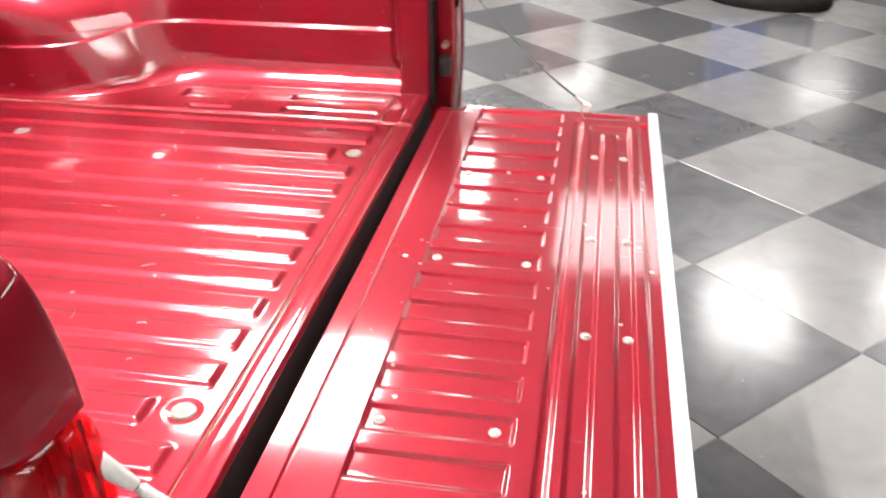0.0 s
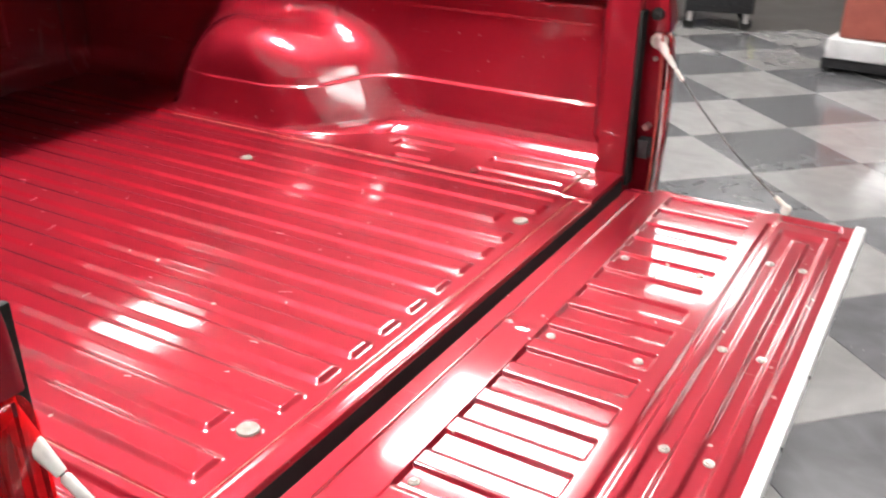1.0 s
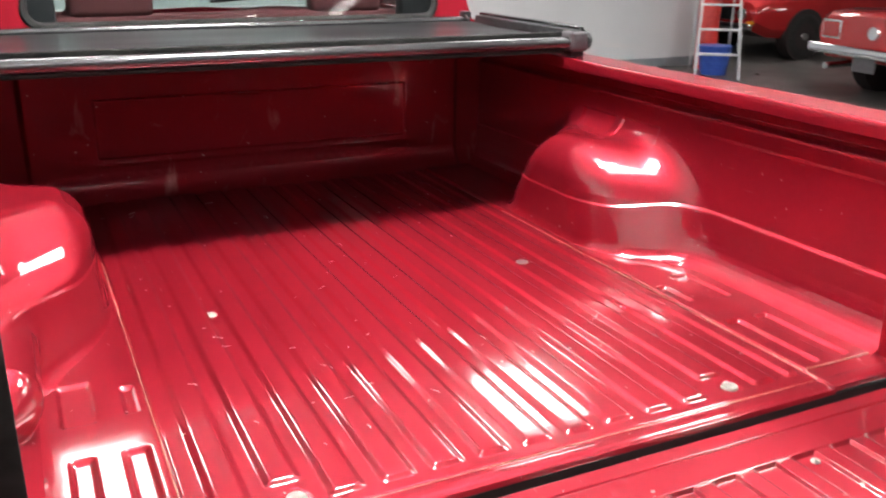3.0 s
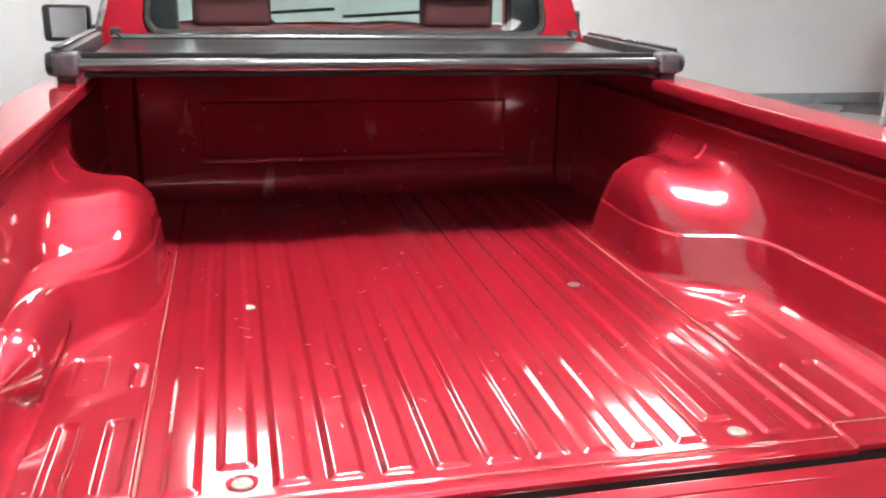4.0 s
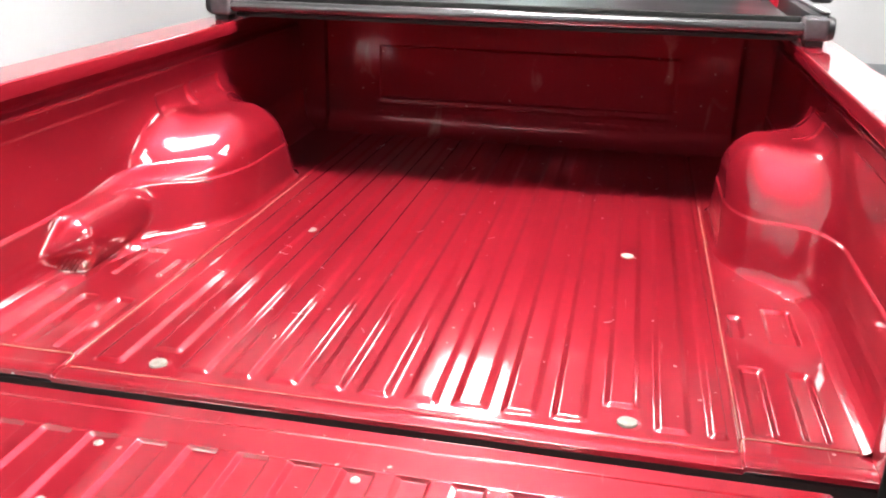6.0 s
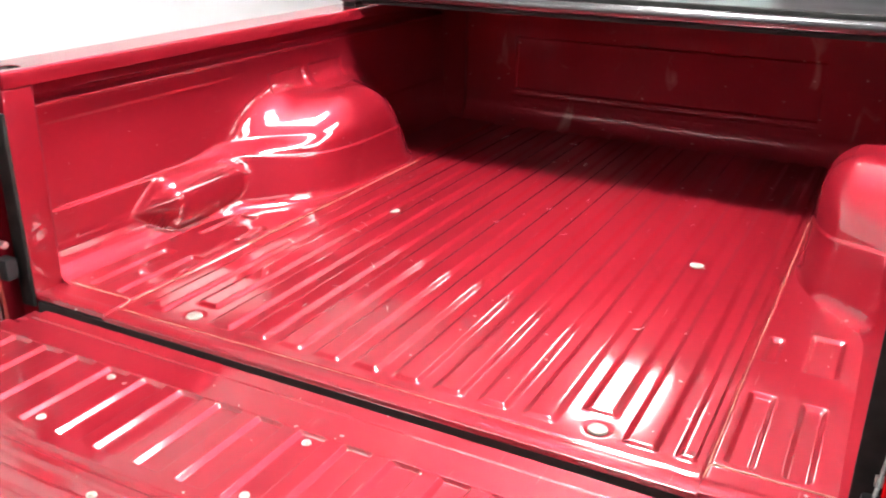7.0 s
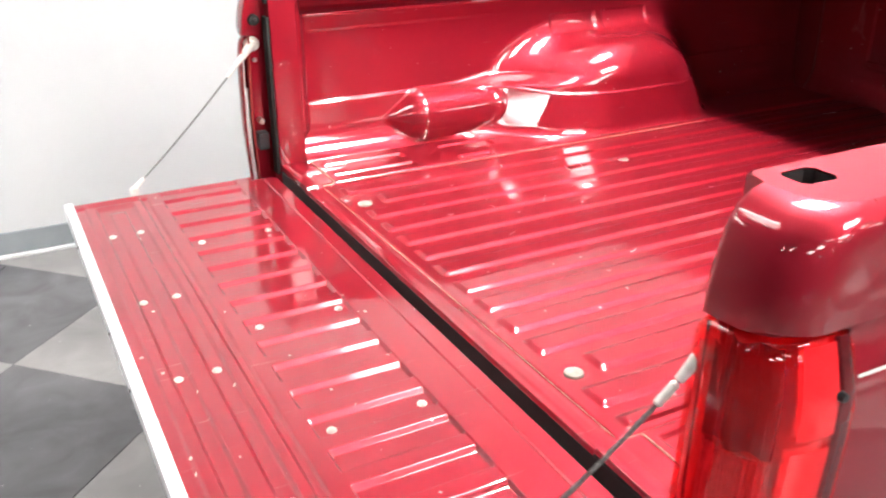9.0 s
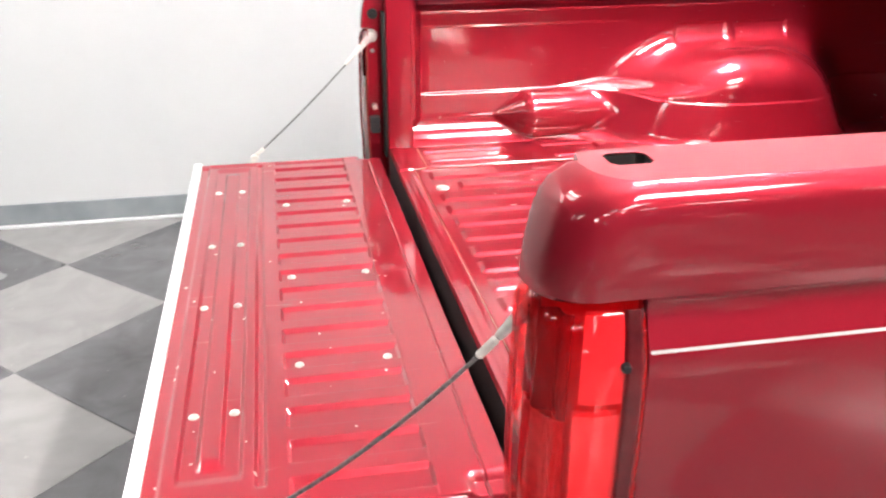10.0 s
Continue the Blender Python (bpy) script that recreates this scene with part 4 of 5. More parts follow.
part("rear_bar", bar_section(oval(CY, 1.236, 0.026, 0.019), -0.865, 0.865), SATIN, cover, "satin black metal rear bar")
part("upper_bar", box(-0.86, 0.86, CY + 0.022, CY + 0.04, 1.25, 1.268, 0.005), RUBBER, cover)
part("lip_seal", box(-0.85, 0.85, CY - 0.012, CY + 0.02, 1.204, 1.216, 0.003), RUBBER, cover)


def panel_top(x, y):
    sag = 0.006 * math.sin(math.pi * (y - CY) / 0.7) + 0.003 * noise.noise((x * 3, y * 6, 1.0))
    return (x, y, 1.256 - sag)


part("folded_panel", sheet(steps((-0.85, 0.85, 0.05)), steps((CY + 0.04, 2.09, 0.03)), panel_top), VINYL, cover, "folded black vinyl panel")
part("panel_underside", box(-0.85, 0.85, CY + 0.03, 2.09, 1.205, 1.232, 0.005), VINYL, cover)
part("front_bar", bar_section(oval(2.09, 1.26, 0.02, 0.014), -0.85, 0.85), SATIN, cover)
for s in (-1, 1):
    part("side_rail", box(min(s * 0.885, s * 0.925), max(s * 0.885, s * 0.925), CY, 2.1, 1.19, 1.275, 0.006), BLACK, cover)
    part("rail_strip", box(min(s * 0.905, s * 0.93), max(s * 0.905, s * 0.93), CY, 2.1, 1.276, 1.286, 0.003), SATIN, cover)
    b = part("corner_block", box(min(s * 0.862, s * 0.928), max(s * 0.862, s * 0.928), CY - 0.034, CY + 0.035, 1.208, 1.272, 0.011, 3), GREY_PLASTIC, cover, "grey plastic corner block")
    bm = rod((s * 0.925, CY, 1.24), (s * 0.944, CY, 1.24), 0.037, 0.03, 20)
    part("end_cap", bm, BLACK, b)
    part("clamp", box(min(s * 0.872, s * 0.92), max(s * 0.872, s * 0.92), CY - 0.02, CY + 0.03, 1.19, 1.207, 0.003), BLACK, cover)
    part("latch", box(min(s * 0.825, s * 0.86), max(s * 0.825, s * 0.86), 2.075, 2.12, 1.262, 1.292, 0.008), BLACK, cover)
    part("strap", rod((s * 0.82, 2.02, 1.262), (s * 0.835, 2.09, 1.278), 0.005), BLACK, cover)


# --- cab
def mirror_x(bm, s):
    if s < 0:
        bmesh.ops.scale(bm, vec=(-1, 1, 1), verts=bm.verts[:])
        bmesh.ops.reverse_faces(bm, faces=bm.faces[:])
    return bm


def loft(rings, close=True, bm=None, caps=True):
    bm = bm or bmesh.new()
    rows = [[bm.verts.new(p) for p in r] for r in rings]
    n = len(rows[0])
    for r0, r1 in zip(rows, rows[1:]):
        for k in range(n if close else n - 1):
            bm.faces.new([r0[k], r0[(k + 1) % n], r1[(k + 1) % n], r1[k]])
    if caps:
        bm.faces.new(rows[0][::-1])
        bm.faces.new(rows[-1])
    bmesh.ops.recalc_face_normals(bm, faces=bm.faces[:])
    return bm


def back_y(z):
    return 2.16 + 0.16 * max(0.0, z - 1.25)


def window_outline(grow, n=6):
    """The rear window's rounded outline, as (x, z)."""
    x1, z0, z1, r = 0.745 + grow, 1.275 - grow, 1.63 + grow, 0.06 + grow
    pts = []
    for cx, cz, a0 in ((x1 - r, z1 - r, 0), (-x1 + r, z1 - r, 90), (-x1 + r, z0 + r, 180), (x1 - r, z0 + r, 270)):
        for k in range(n + 1):
            th = radians(a0 + 90 * k / n)
            x, z = cx + r * math.cos(th), cz + r * math.sin(th)
            pts.append((x * (1 - 0.07 * (z - z0) / (z1 - z0)), z))
    return pts


def cab_back():
    outer = [(-0.94, 0.75), (0.94, 0.75), (0.94, 1.2), (0.9, 1.27), (0.85, 1.45), (0.815, 1.66), (0.74, 1.725), (-0.74, 1.725), (-0.815, 1.66), (-0.85, 1.45), (-0.9, 1.27), (-0.94, 1.2)]
    bm = bmesh.new()
    edges = []
    for loop in (outer, window_outline(0.02)):
        vs = [bm.verts.new((x, back_y(z), z)) for x, z in loop]
        edges += [bm.edges.new((vs[k], vs[(k + 1) % len(vs)])) for k in range(len(vs))]
    bmesh.ops.triangle_fill(bm, use_beauty=True, use_dissolve=False, edges=edges)
    r = bmesh.ops.extrude_face_region(bm, geom=bm.faces[:])
    bmesh.ops.translate(bm, vec=(0, 0.03, 0), verts=[g for g in r["geom"] if isinstance(g, bmesh.types.BMVert)])
    bmesh.ops.recalc_face_normals(bm, faces=bm.faces[:])
    return bm


part("cab_back", cab_back(), RED, truck, "red rear panel of the cab", 30)
rings = []
for grow, dy in ((0.02, -0.004), (0.012, -0.014), (0.0, -0.012), (-0.008, 0.0), (0.0, 0.02), (0.02, 0.02)):
    rings.append([(x, back_y(z) + dy, z) for x, z in window_outline(grow)])
part("window_gasket", loft(rings, True, None, False), RUBBER, truck, "black rubber window gasket")
bm = bmesh.new()
bm.faces.new([bm.verts.new((x, back_y(z) + 0.006, z)) for x, z in window_outline(0.004)])
pane = part("rear_window", bm, GLASS, truck, "tinted rear window glass", 0)
pane.visible_shadow = False

for s in (-1, 1):
    # door skin with the window opening above it, seen only past the bed
    bm = sheet(steps((2.16, 3.32, 0.1)), [0.45, 0.6, 0.8, 0.95, 0.985, 1.0, 1.05, 1.06, 1.15, 1.22, 1.25], lambda y, z: (s * (along(SIDE_X, z) if z < 1.1 else 0.997 - 0.06 * ease(1.1, 1.25, z)), y, z), flip=s < 0)
    d = part("cab_door", bm, RED, truck, "red cab door")
    part("door_handle", box(min(s * 0.995, s * 1.02), max(s * 0.995, s * 1.02), 2.3, 2.45, 1.03, 1.06, 0.006), CHROME, d)
    part("door_trim", box(min(s * 0.86, s * 0.93), max(s * 0.86, s * 0.93), 2.2, 3.3, 0.7, 1.24, 0.02), SEAT, truck)
    bm = mirror_x(loft([[(0.93, y0, 1.24), (0.945, y0 + 0.07, 1.24), (0.8, y1 + 0.07, 1.7), (0.785, y1, 1.7)] for y0, y1 in ((2.2, 2.26), (2.23, 2.29))]), s)
    part("rear_pillar", bm, RED, truck)
    bm = mirror_x(loft([[(0.93, 3.28, 1.24), (0.93, 3.35, 1.24), (0.775, 2.86, 1.7), (0.775, 2.8, 1.7)], [(0.97, 3.28, 1.24), (0.96, 3.33, 1.24), (0.81, 2.86, 1.7), (0.81, 2.8, 1.7)]]), s)
    part("front_pillar", bm, RED, truck)
    bm = bmesh.new()
    bm.faces.new([bm.verts.new(p) for p in ((s * 0.945, 2.26, 1.25), (s * 0.945, 3.28, 1.25), (s * 0.8, 2.82, 1.69), (s * 0.8, 2.32, 1.69))])
    g = part("side_window", bm, GLASS, truck, "", 0)
    g.visible_shadow = False
    part("inner_pillar_trim", box(min(s * 0.64, s * 0.79), max(s * 0.64, s * 0.79), 2.26, 2.34, 1.1, 1.68, 0.02, 2), BLACK, truck, "black inner pillar trim")
    # mirror
    bm = box(min(s * 1.06, s * 1.26), max(s * 1.06, s * 1.26), 3.07, 3.15, 1.165, 1.325, 0.022, 3)
    m = part("side_mirror", bm, BLACK, truck, "black side mirror")
    part("mirror_glass", box(min(s * 1.075, s * 1.225), max(s * 1.075, s * 1.225), 3.064, 3.0695, 1.185, 1.312, 0.002, 1), CHROME, m)
    part("mirror_arm", rod((s * 0.95, 3.16, 1.2), (s * 1.08, 3.12, 1.23), 0.014), BLACK, m)
part("cab_roof", loft([[(x * w, y, z + 0.05 * (1 - (x / 0.8) ** 2)) for x in (-0.8, -0.7, -0.4, 0, 0.4, 0.7, 0.8)] + [(x * w, y, z - 0.02) for x in (0.8, 0, -0.8)]
                       for y, z, w in ((2.2, 1.69, 0.97), (2.26, 1.72, 1.0), (2.55, 1.73, 1.0), (2.82, 1.72, 1.0), (2.88, 1.7, 0.97))]), RED, truck, "red cab roof")
bm = bmesh.new()
bm.faces.new([bm.verts.new(p) for p in ((-0.92, 3.32, 1.25), (0.92, 3.32, 1.25), (0.77, 2.86, 1.7), (-0.77, 2.86, 1.7))])
g = part("windshield", bm, GLASS, truck, "tinted windshield", 0)
g.visible_shadow = False
# hood, fenders and nose
hood = [[(-0.98, y, z0), (-1.0, y, 0.85), (-0.97, y, zt - 0.06), (-0.85, y, zt), (0, y, zt + 0.03), (0.85, y, zt), (0.97, y, zt - 0.06), (1.0, y, 0.85), (0.98, y, z0)]
        for y, z0, zt in ((3.3, 0.45, 1.22), (3.55, 0.45, 1.21), (3.62, 0.74, 1.2), (4.07, 0.83, 1.17), (4.5, 0.74, 1.13), (4.56, 0.45, 1.12), (4.9, 0.45, 1.08), (4.95, 0.5, 0.98))]
part("front_body", loft(hood, True), RED, truck, "red hood and front fenders", 35)
part("chassis", box(-0.45, 0.45, 0.1, 4.85, 0.38, 0.52, 0.02), DARK, truck)
part("cab_floor", box(-0.9, 0.9, 2.2, 3.35, 0.5, 0.58, 0.01), DARK, truck)
part("cowl", box(-0.93, 0.93, 3.3, 3.36, 0.6, 1.24, 0.02), BLACK, truck)
# inside the cab
part("seat_cushion", box(-0.84, 0.84, 2.5, 3.0, 0.7, 0.88, 0.05, 3), SEAT, truck)


def seat_back(x, z):
    puff = 0.02 * math.sin(math.pi * ((x + 0.84) / 1.68 * 6 % 1)) * (1 - ease(1.18, 1.29, z))
    return (x, 2.36 + 0.1 * (z - 0.85) - puff + 0.06 * ease(1.24, 1.29, z), z + 0.012 * math.sin(x * 9))


part("seat_back", sheet(steps((-0.84, 0.84, 0.04)), steps((0.85, 1.23, 0.076), (1.23, 1.29, 0.01)), seat_back, flip=True), SEAT, truck, "maroon cloth bench seat back")
part("seat_back_front", box(-0.84, 0.84, 2.4, 2.5, 0.85, 1.285, 0.03, 3), SEAT, truck)
for x in (-0.445, 0.46):
    h = part("headrest", box(x - 0.15, x + 0.15, 2.4, 2.5, 1.275, 1.5, 0.035, 4), SEAT, truck, "maroon cloth headrest")
    for dx in (-0.05, 0.05):
        part("headrest_post", rod((x + dx, 2.45, 1.24), (x + dx, 2.45, 1.3), 0.006), CHROME, h)
part("dashboard", box(-0.9, 0.9, 3.0, 3.3, 0.95, 1.2, 0.05, 3), BLACK, truck)
bm = bmesh.new()
for k in range(32):
    a0, a1 = 2 * math.pi * k / 32, 2 * math.pi * (k + 1) / 32
    rod((-0.42 + 0.19 * math.cos(a0), 2.9 + 0.08 * math.sin(a0), 1.16 + 0.17 * math.sin(a0)), (-0.42 + 0.19 * math.cos(a1), 2.9 + 0.08 * math.sin(a1), 1.16 + 0.17 * math.sin(a1)), 0.013, None, 8, bm)
w = part("steering_wheel", bm, BLACK, truck, "black steering wheel")
part("steering_column", rod((-0.42, 2.9, 1.16), (-0.42, 3.05, 1.08), 0.03), BLACK, truck)
for x0, x1 in ((-0.5, 0.05), (0.1, 0.65)):
    part("wiper", rod((x0, 3.36, 1.27), (x1, 3.28, 1.31), 0.008), BLACK, truck)


# --- wheels
def wheel(parent, x, y, r=0.355, w=0.235, name="wheel"):
    s = 1 if x > 0 else -1
    prof = [(r * 0.6, -w / 2 * 0.9), (r * 0.78, -w / 2), (r * 0.93, -w / 2 * 0.98), (r, -w / 2 * 0.8), (r, w / 2 * 0.8), (r * 0.93, w / 2 * 0.98), (r * 0.78, w / 2), (r * 0.6, w / 2 * 0.9)]
    n = 40
    bm = sheet(range(n + 1), range(len(prof)), lambda i, k: (x + prof[k][1], y + prof[k][0] * math.cos(2 * math.pi * i / n), r + prof[k][0] * math.sin(2 * math.pi * i / n)))
    bmesh.ops.remove_doubles(bm, verts=bm.verts[:], dist=1e-5)
    bmesh.ops.recalc_face_normals(bm, faces=bm.faces[:])
    t = part(name, bm, RUBBER, parent, "black tyre on a bright rim")
    bm = rod((x + s * w * 0.25, y, r), (x + s * w * 0.34, y, r), r * 0.62, r * 0.58, 32)
    part("rim", bm, ALU, t)
    bm = rod((x + s * w * 0.34, y, r), (x + s * w * 0.46, y, r), r * 0.2, r * 0.15, 20)
    part("hub_cap", bm, CHROME, t)
    return t


for x in (-0.86, 0.86):
    for y in (1.1, 4.07):
        wheel(truck, x, y)
    part("axle_stub", rod((x, 1.1, 0.355), (0, 1.1, 0.42), 0.05), DARK, truck)
    part("axle_stub", rod((x, 4.07, 0.355), (0, 4.07, 0.42), 0.05), DARK, truck)

# ---------------------------------------------------------------- things farther off in the hall
CAR_RED = paint_material("far_red_paint", (0.42, 0.012, 0.014), (0.36, 0.009, 0.011))
CAR_MAROON = paint_material("far_maroon_paint", (0.42, 0.02, 0.022), (0.34, 0.015, 0.017))
CAR_BLUE = paint_material("far_blue_paint", (0.02, 0.03, 0.16), (0.014, 0.02, 0.11))
BLUE_PLASTIC = grain(material("blue_plastic", (0.03, 0.08, 0.36), 0.4), 20, (0.025, 0.065, 0.3), (0.04, 0.1, 0.42))
RED_PLASTIC = grain(material("red_plastic", (0.5, 0.03, 0.025), 0.45), 20, (0.42, 0.02, 0.02), (0.56, 0.04, 0.03))
YELLOW = grain(material("yellow_plastic", (0.6, 0.6, 0.05), 0.5), 20, (0.5, 0.5, 0.03), (0.66, 0.66, 0.08))
PALE = grain(material("pale_grey_paint", (0.55, 0.55, 0.55), 0.45), 8, (0.48, 0.48, 0.48), (0.62, 0.62, 0.62))
BROWN = grain(material("red_brown_paint", (0.3, 0.07, 0.05), 0.45), 8, (0.25, 0.055, 0.04), (0.34, 0.085, 0.06))
BAG = grain(material("white_bag", (0.75, 0.75, 0.74), 0.5), 12, (0.65, 0.65, 0.64), (0.82, 0.82, 0.81), bump=0.6, bump_scale=25)
LAMP_RED = material("tail_lamp_red", (0.25, 0.02, 0.02), 0.2, 0, 1.0)
AMBER = material("amber_lens", (0.7, 0.22, 0.02), 0.2, 0, 1.0)


def old_car(name, label, paint, place, turn, rear_lamps=True):
    """A two-door car of the sixties; its rear end is at the origin and it points along +y."""
    t = group_of(name, label, "car", place, turn)
    L = 4.6
    prof = [(0.0, 0.5, 0.86, 0.8), (0.06, 0.42, 0.9, 0.84), (0.4, 0.34, 0.93, 0.88), (1.2, 0.24, 0.92, 0.9), (2.3, 0.22, 0.9, 0.9), (3.3, 0.24, 0.9, 0.89), (4.3, 0.32, 0.86, 0.86), (4.55, 0.42, 0.8, 0.8), (L, 0.5, 0.74, 0.74)]
    rings = []
    for y, z0, z1, w in prof:
        rings.append([(-w * 0.9, y, z0), (-w, y, z0 + 0.12), (-w * 1.01, y, (z0 + z1) / 2 + 0.05), (-w * 0.97, y, z1 - 0.06), (-w * 0.85, y, z1), (0, y, z1 + 0.02),
                      (w * 0.85, y, z1), (w * 0.97, y, z1 - 0.06), (w * 1.01, y, (z0 + z1) / 2 + 0.05), (w, y, z0 + 0.12), (w * 0.9, y, z0)])
    body = part("body", loft(rings, True), paint, t, "", 30)
    cab = [(0.95, 0.93, 0.74), (1.5, 1.28, 0.6), (1.8, 1.33, 0.58), (2.35, 1.33, 0.58), (2.75, 1.22, 0.62), (3.05, 0.93, 0.72)]
    rings = [[(-w - 0.1 * (1.33 - z), y, 0.9), (-w, y, z - 0.04), (-w * 0.85, y, z), (w * 0.85, y, z), (w, y, z - 0.04), (w + 0.1 * (1.33 - z), y, 0.9)] for y, z, w in cab]
    part("greenhouse", loft(rings, True), BLACK, t, "dark windows")
    part("roof", loft([[(-w, y, z + 0.004), (-w * 0.8, y, z + 0.03), (w * 0.8, y, z + 0.03), (w, y, z + 0.004)] for y, z, w in ((1.45, 1.25, 0.58), (1.8, 1.33, 0.58), (2.35, 1.33, 0.58), (2.7, 1.24, 0.6))]), paint, t)
    for s in (-1, 1):
        part("bumper_end", rod((s * 0.78, -0.06, 0.52), (s * 0.9, 0.2, 0.53), 0.05, 0.035), CHROME, t)
    part("rear_bumper", box(-0.84, 0.84, -0.12, -0.03, 0.47, 0.57, 0.03, 3), CHROME, t, "chrome rear bumper")
    part("front_bumper", box(-0.84, 0.84, L + 0.02, L + 0.1, 0.42, 0.52, 0.03, 3), CHROME, t, "chrome front bumper")
    if rear_lamps:
        for s in (-1, 1):
            l = part("tail_lamp", box(min(s * 0.5, s * 0.74), max(s * 0.5, s * 0.74), -0.025, 0.02, 0.64, 0.8, 0.012), LAMP_RED, t, "square red tail lamp")
            part("lamp_frame", box(min(s * 0.48, s * 0.76), max(s * 0.48, s * 0.76), -0.012, 0.01, 0.62, 0.82, 0.01), CHROME, l)
        part("fuel_cap", rod((0, 0.0, 0.72), (0, -0.03, 0.72), 0.075, 0.065, 24), CHROME, t, "round chrome fuel cap")
        part("number_plate", box(-0.16, 0.16, -0.09, -0.08, 0.33, 0.47, 0.004, 1), GREY_PLASTIC, t, "dark blank number plate")
        for x in (-0.6, 0.6):
            part("tail_pipe", rod((x, -0.05, 0.33), (x, 0.3, 0.35), 0.035), CHROME, t)
    else:
        for s in (-1, 1):
            part("head_lamp", rod((s * 0.6, L - 0.02, 0.64), (s * 0.6, L + 0.03, 0.64), 0.09, 0.085, 24), CHROME, t, "round head lamp")
            part("marker_lamp", box(min(s * 0.7, s * 0.82), max(s * 0.7, s * 0.82), L - 0.02, L + 0.012, 0.5, 0.55, 0.008), AMBER, t, "amber marker lamp")
        part("grille", box(-0.45, 0.45, L - 0.02, L + 0.012, 0.55, 0.72, 0.01), BLACK, t)
    for s in (-1, 1):
        for y in (0.95, 3.65):
            wheel(t, s * 0.83, y, 0.32, 0.19)
            # near-black disc on the body, painted as the shade of the wheel well
            part("wheel_arch", rod((s * 0.7, y, 0.34), (s * 0.905, y, 0.34), 0.37, 0.37, 28), DARK, t)
    return t


old_car("classic_coupe", "bright red sixties coupe with a chrome rear bumper", CAR_RED, (7.15, 5.3, 0), -98)
old_car("dark_coupe", "dark red coupe parked along the hall's far side", CAR_MAROON, (13.3, 9.4, 0), 90, False)
old_car("blue_coupe", "dark blue car with a chrome front bumper", CAR_BLUE, (12.5, 3.5, 0), 96, False)

# folding ladder with a bucket and a red can
LADDER = grain(material("dull_aluminium", (0.45, 0.46, 0.47), 0.5, 0.4), 20, (0.36, 0.37, 0.38), (0.5, 0.51, 0.52), stretch=(1, 1, 0.1))
lad = group_of("step_ladder", "aluminium step ladder standing open near the wall", "ladder", (7.0, 7.35, 0), -35)
for x in (-1, 1):
    part("rail", loft([[(x * (0.26 - 0.06 * f) + dx, 0.0 + 0.42 * f + dy, 1.75 * f) for dx, dy in ((-0.012, -0.03), (0.012, -0.03), (0.012, 0.03), (-0.012, 0.03))] for f in (0, 1)]), LADDER, lad)
    part("back_rail", loft([[(x * (0.24 - 0.05 * f) + dx, 0.95 - 0.5 * f + dy, 1.72 * f) for dx, dy in ((-0.01, -0.015), (0.01, -0.015), (0.01, 0.015), (-0.01, 0.015))] for f in (0, 1)]), LADDER, lad)
for k in range(1, 6):
    f = k / 6
    w = 0.25 - 0.06 * f
    part("step", box(-w, w, 0.42 * f - 0.04, 0.42 * f + 0.045, 1.75 * f - 0.012, 1.75 * f + 0.012, 0.004), LADDER, lad)
part("top_cap", box(-0.21, 0.21, 0.36, 0.52, 1.74, 1.79, 0.01), YELLOW, lad)
bm = loft([[(0.2 * w * math.cos(2 * math.pi * k / 24), 0.2 * w * math.sin(2 * math.pi * k / 24), z) for k in range(24)] for z, w in ((0, 0.8), (0.02, 0.82), (0.34, 1.0), (0.36, 1.05))])
bk = part("bucket", bm, BLUE_PLASTIC)
bk.matrix_basis = pose(7.3, 7.75, 0)
tagged(bk, "blue plastic bucket under the ladder", "bucket")
bm = loft([[(0.14 * w * math.cos(2 * math.pi * k / 20), 0.14 * w * math.sin(2 * math.pi * k / 20), z) for k in range(20)] for z, w in ((0, 1), (0.9, 1), (1.0, 0.8), (1.04, 0.3))])
cy = part("red_cylinder", bm, RED_PLASTIC)
cy.matrix_basis = pose(7.55, 8.2, 0)
tagged(cy, "tall red cylinder against the wall's end", "cylinder")

# lift post with its base, and a bag beside it
post = group_of("lift_post", "dark steel post of a vehicle lift", "lift post", (7.35, 4.0, 0), 10)
part("column", box(-0.11, 0.11, -0.13, 0.13, 0.0, 3.2, 0.01), BLACK, post)
part("base_plate", box(-0.2, 0.2, -0.24, 0.24, 0.0, 0.025, 0.004), BLACK, post)
part("arm", box(-0.07, 0.07, -0.7, -0.1, 0.1, 0.2, 0.01), BLACK, post)
bm = ball((0, 0, 0.15), 0.2, (1.3, 1.0, 0.75), 24, 14)
for v in bm.verts:
    v.co += v.co.normalized() * 0.06 * noise.noise(v.co * 9)
    v.co.z = max(0.0, v.co.z)
bag = part("bag", bm, BAG)
bag.matrix_basis = pose(7.3, 3.55, 0)
tagged(bag, "crumpled white plastic bag on the floor", "bag")

# black tool trolley
cart = group_of("tool_trolley", "black tool trolley on casters", "trolley", (6.75, 1.25, 0), 15)
part("cabinet", box(-0.3, 0.3, -0.28, 0.28, 0.14, 0.9, 0.015), BLACK, cart)
for k in range(4):
    part("drawer", box(-0.312, -0.298, -0.26, 0.26, 0.2 + 0.17 * k, 0.35 + 0.17 * k, 0.004), BLACK, cart)
for x in (-0.25, 0.25):
    for y in (-0.23, 0.23):
        c = part("caster", rod((x - 0.02, y, 0.055), (x + 0.02, y, 0.055), 0.055, None, 20), RUBBER, cart)
        part("fork", box(x - 0.03, x + 0.03, y - 0.02, y + 0.02, 0.06, 0.145, 0.004), STEEL, c)
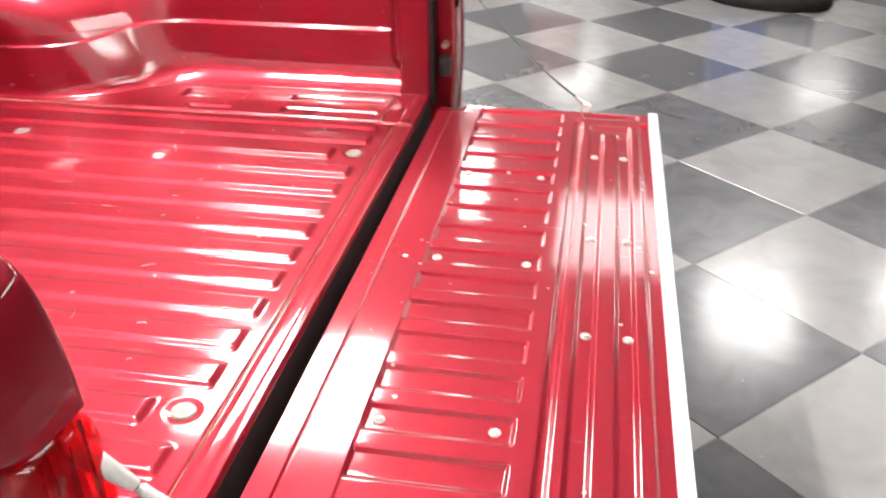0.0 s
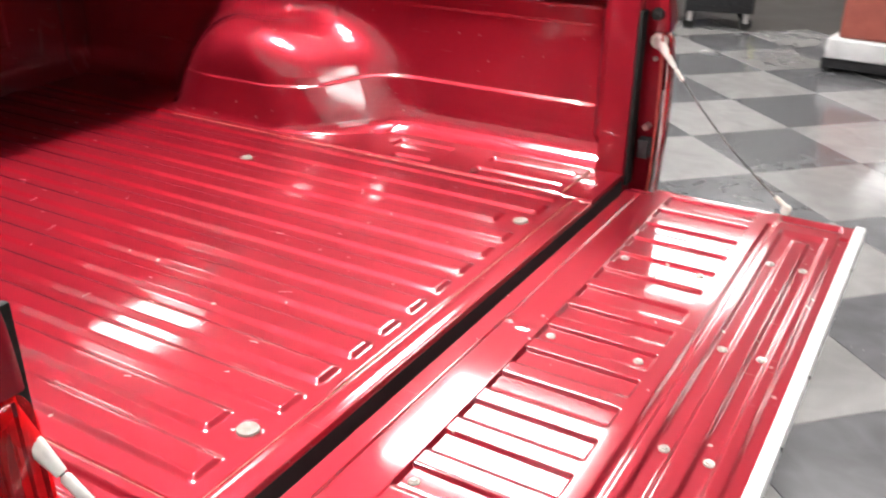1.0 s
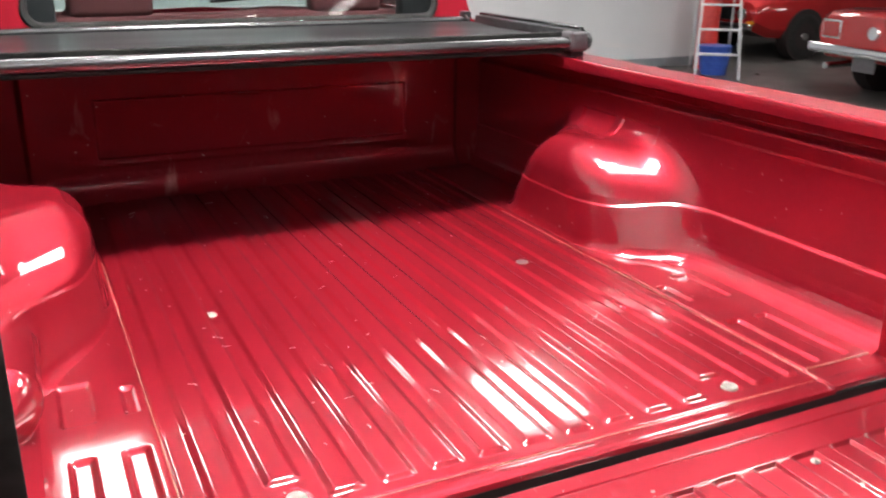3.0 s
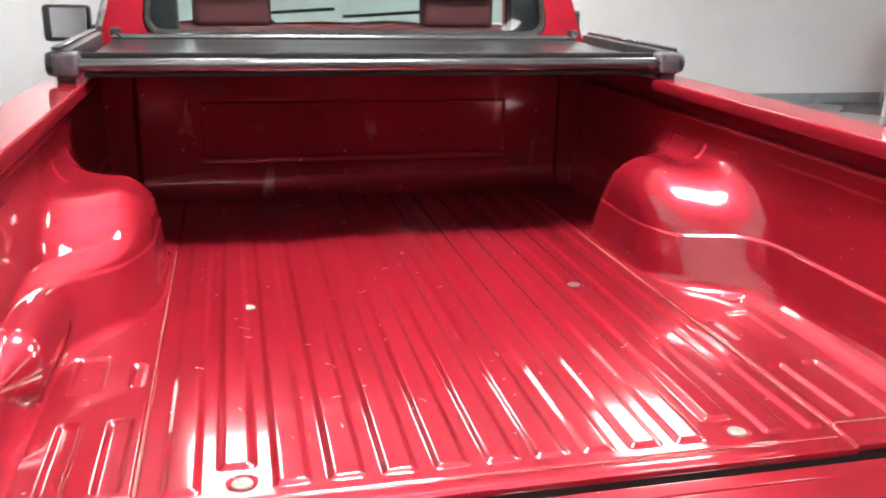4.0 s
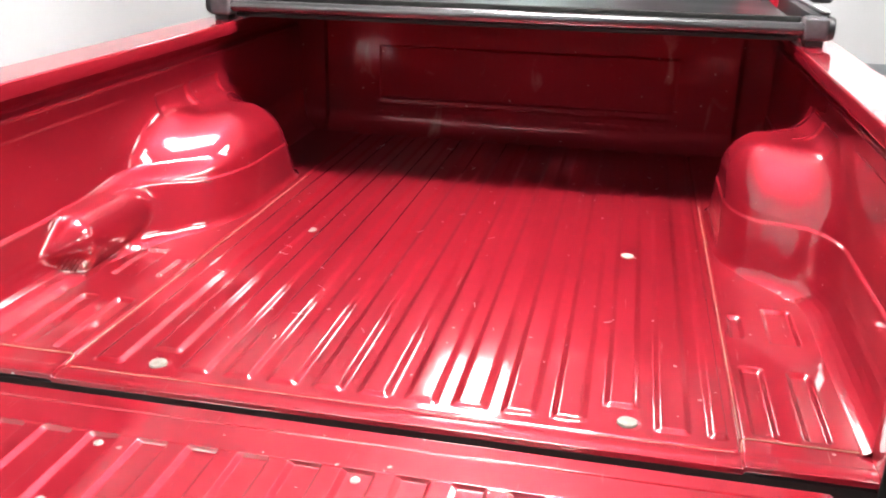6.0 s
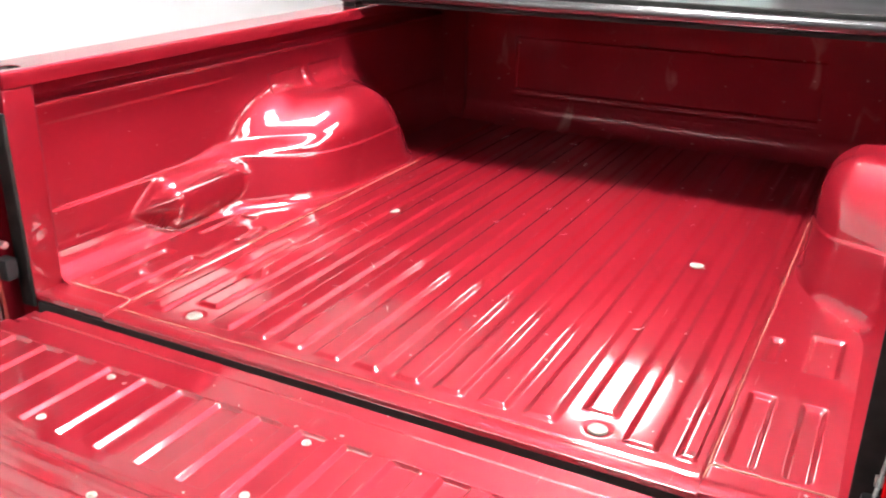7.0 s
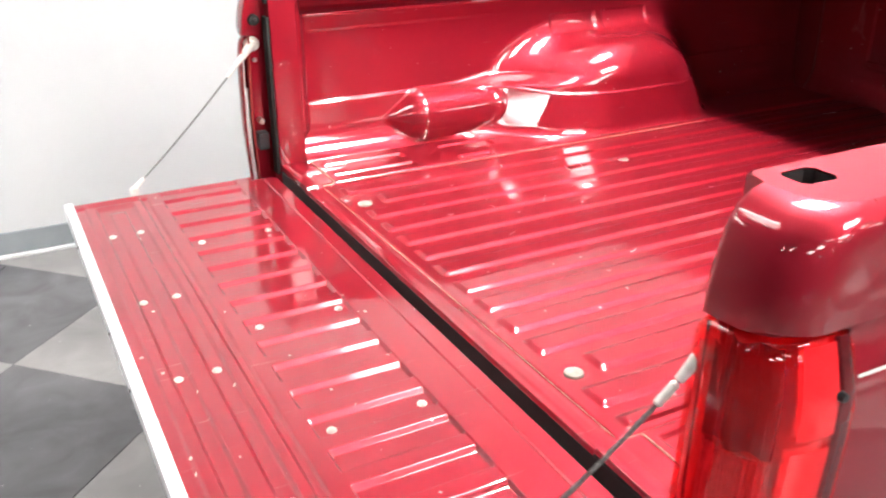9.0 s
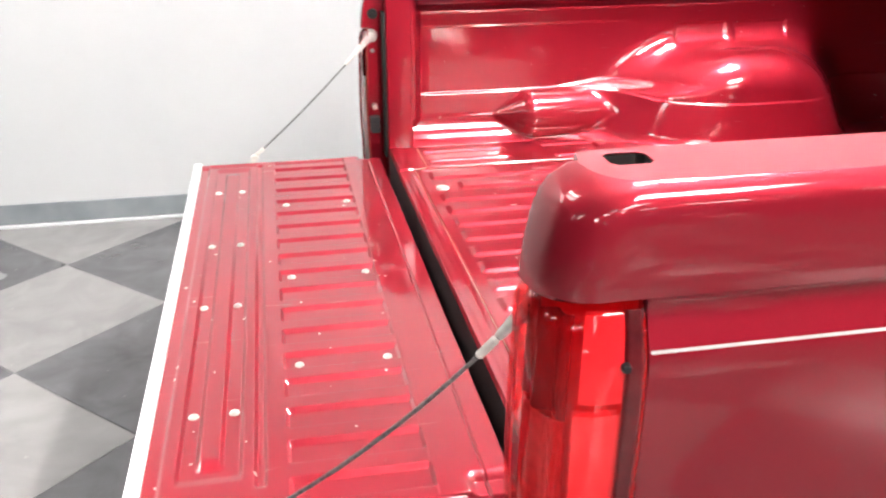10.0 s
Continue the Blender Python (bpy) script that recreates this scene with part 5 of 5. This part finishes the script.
part("yellow_reel", rod((0.31, -0.3, 0.32), (0.36, -0.3, 0.32), 0.08, None, 20), YELLOW, cart)

# low platform trolley with a red-brown chest
plat = group_of("platform_trolley", "pale platform trolley carrying a red-brown chest", "trolley", (5.62, -0.13, 0), 84)
part("deck", box(-0.25, 0.25, -0.28, 0.28, 0.1, 0.24, 0.02, 3), PALE, plat)
part("skirt", box(-0.27, 0.27, -0.3, 0.25, 0.03, 0.1, 0.01), BLACK, plat)
part("chest", box(-0.19, 0.19, -0.2, 0.24, 0.24, 0.72, 0.03, 3), BROWN, plat)
for x in (-0.25, 0.25):
    for y in (-0.2, 0.2):
        part("caster", rod((x - 0.015, y, 0.045), (x + 0.015, y, 0.045), 0.045, None, 16), RUBBER, plat)

# floor scrubber: dark round skirt, blue tank, pale motor cover
scr = group_of("floor_scrubber", "blue and white floor scrubber with a black skirt", "floor machine", (5.05, -1.55, 0), 70)
bm = loft([[(0.42 * w * math.cos(2 * math.pi * k / 32), 0.3 * w * math.sin(2 * math.pi * k / 32), z) for k in range(32)] for z, w in ((0.0, 0.98), (0.03, 1.02), (0.07, 1.0), (0.1, 0.9))])
part("skirt", bm, RUBBER, scr)
part("tank", box(-0.05, 0.3, -0.2, 0.2, 0.1, 0.62, 0.05, 4), BLUE_PLASTIC, scr)
part("motor_cover", box(-0.33, -0.06, -0.16, 0.16, 0.1, 0.4, 0.05, 4), PALE, scr)
part("handle", tube_along([(0.28, 0, 0.6), (0.5, 0, 0.95), (0.62, 0, 0.98)], 0.018), STEEL, scr)
part("hose", tube_along([(0.42 + 0.12 * k / 8, -0.25 - 0.06 * k, 0.02 + 0.012) for k in range(9)], 0.02), BLACK, scr)

# ---------------------------------------------------------------- floor tiles, laid diagonally
HALF = 0.4335
CX, CYY = 1.72, -0.80          # middle of one dark tile
tiles = group_of("tile_floor", "diagonal checkerboard of light and dark grey floor tiles", "floor", kind="structure")


def tile_mesh(name, mat):
    g, h = 0.0012, HALF
    bm = bmesh.new()
    top = [bm.verts.new(p) for p in ((h - g - 0.002, 0, 0), (0, h - g - 0.002, 0), (-h + g + 0.002, 0, 0), (0, -h + g + 0.002, 0))]
    low = [bm.verts.new(p) for p in ((h - g, 0, -0.0012), (0, h - g, -0.0012), (-h + g, 0, -0.0012), (0, -h + g, -0.0012))]
    bot = [bm.verts.new((v.co.x, v.co.y, -0.006)) for v in low]
    bm.faces.new(top)
    for k in range(4):
        bm.faces.new([low[k], low[(k + 1) % 4], top[(k + 1) % 4], top[k]])
        bm.faces.new([bot[k], bot[(k + 1) % 4], low[(k + 1) % 4], low[k]])
    return mesh_of(name, bm, mat, 0)


LIGHT_TILE, DARK_TILE = tile_mesh("tile", TILE_LIGHT), tile_mesh("tile", TILE_DARK)
spots = []
for i in range(-14, 15):
    for j in range(-22, 23):
        for dark in (0, 1):
            x, y = CX + i * 2 * HALF + (0 if dark else HALF), CYY + j * 2 * HALF + (0 if dark else HALF)
            if WALL_X - 0.1 < x < 6.9 and -8.5 < y < WALL_Y + 0.2:
                spots.append((math.hypot(x - 1.5, y + 0.5), x, y, dark))
spots.sort()
for d, x, y, dark in spots[:300]:
    t = new("tile", DARK_TILE if dark else LIGHT_TILE)
    t.parent = tiles
    t.matrix_basis = pose(x, y, 0)
for dark in (0, 1):
    bm = bmesh.new()
    src = DARK_TILE if dark else LIGHT_TILE
    for d, x, y, dk in spots[300:]:
        if dk == dark:
            n0 = len(bm.verts)
            bm.from_mesh(src)
            bm.verts.ensure_lookup_table()
            for v in bm.verts[n0:]:
                v.co.x += x
                v.co.y += y
    part("far_tiles", bm, TILE_DARK if dark else TILE_LIGHT, tiles, "", 0)
    tagged(bpy.data.objects["far_tiles" if not dark else "far_tiles.001"], kind="stuff")
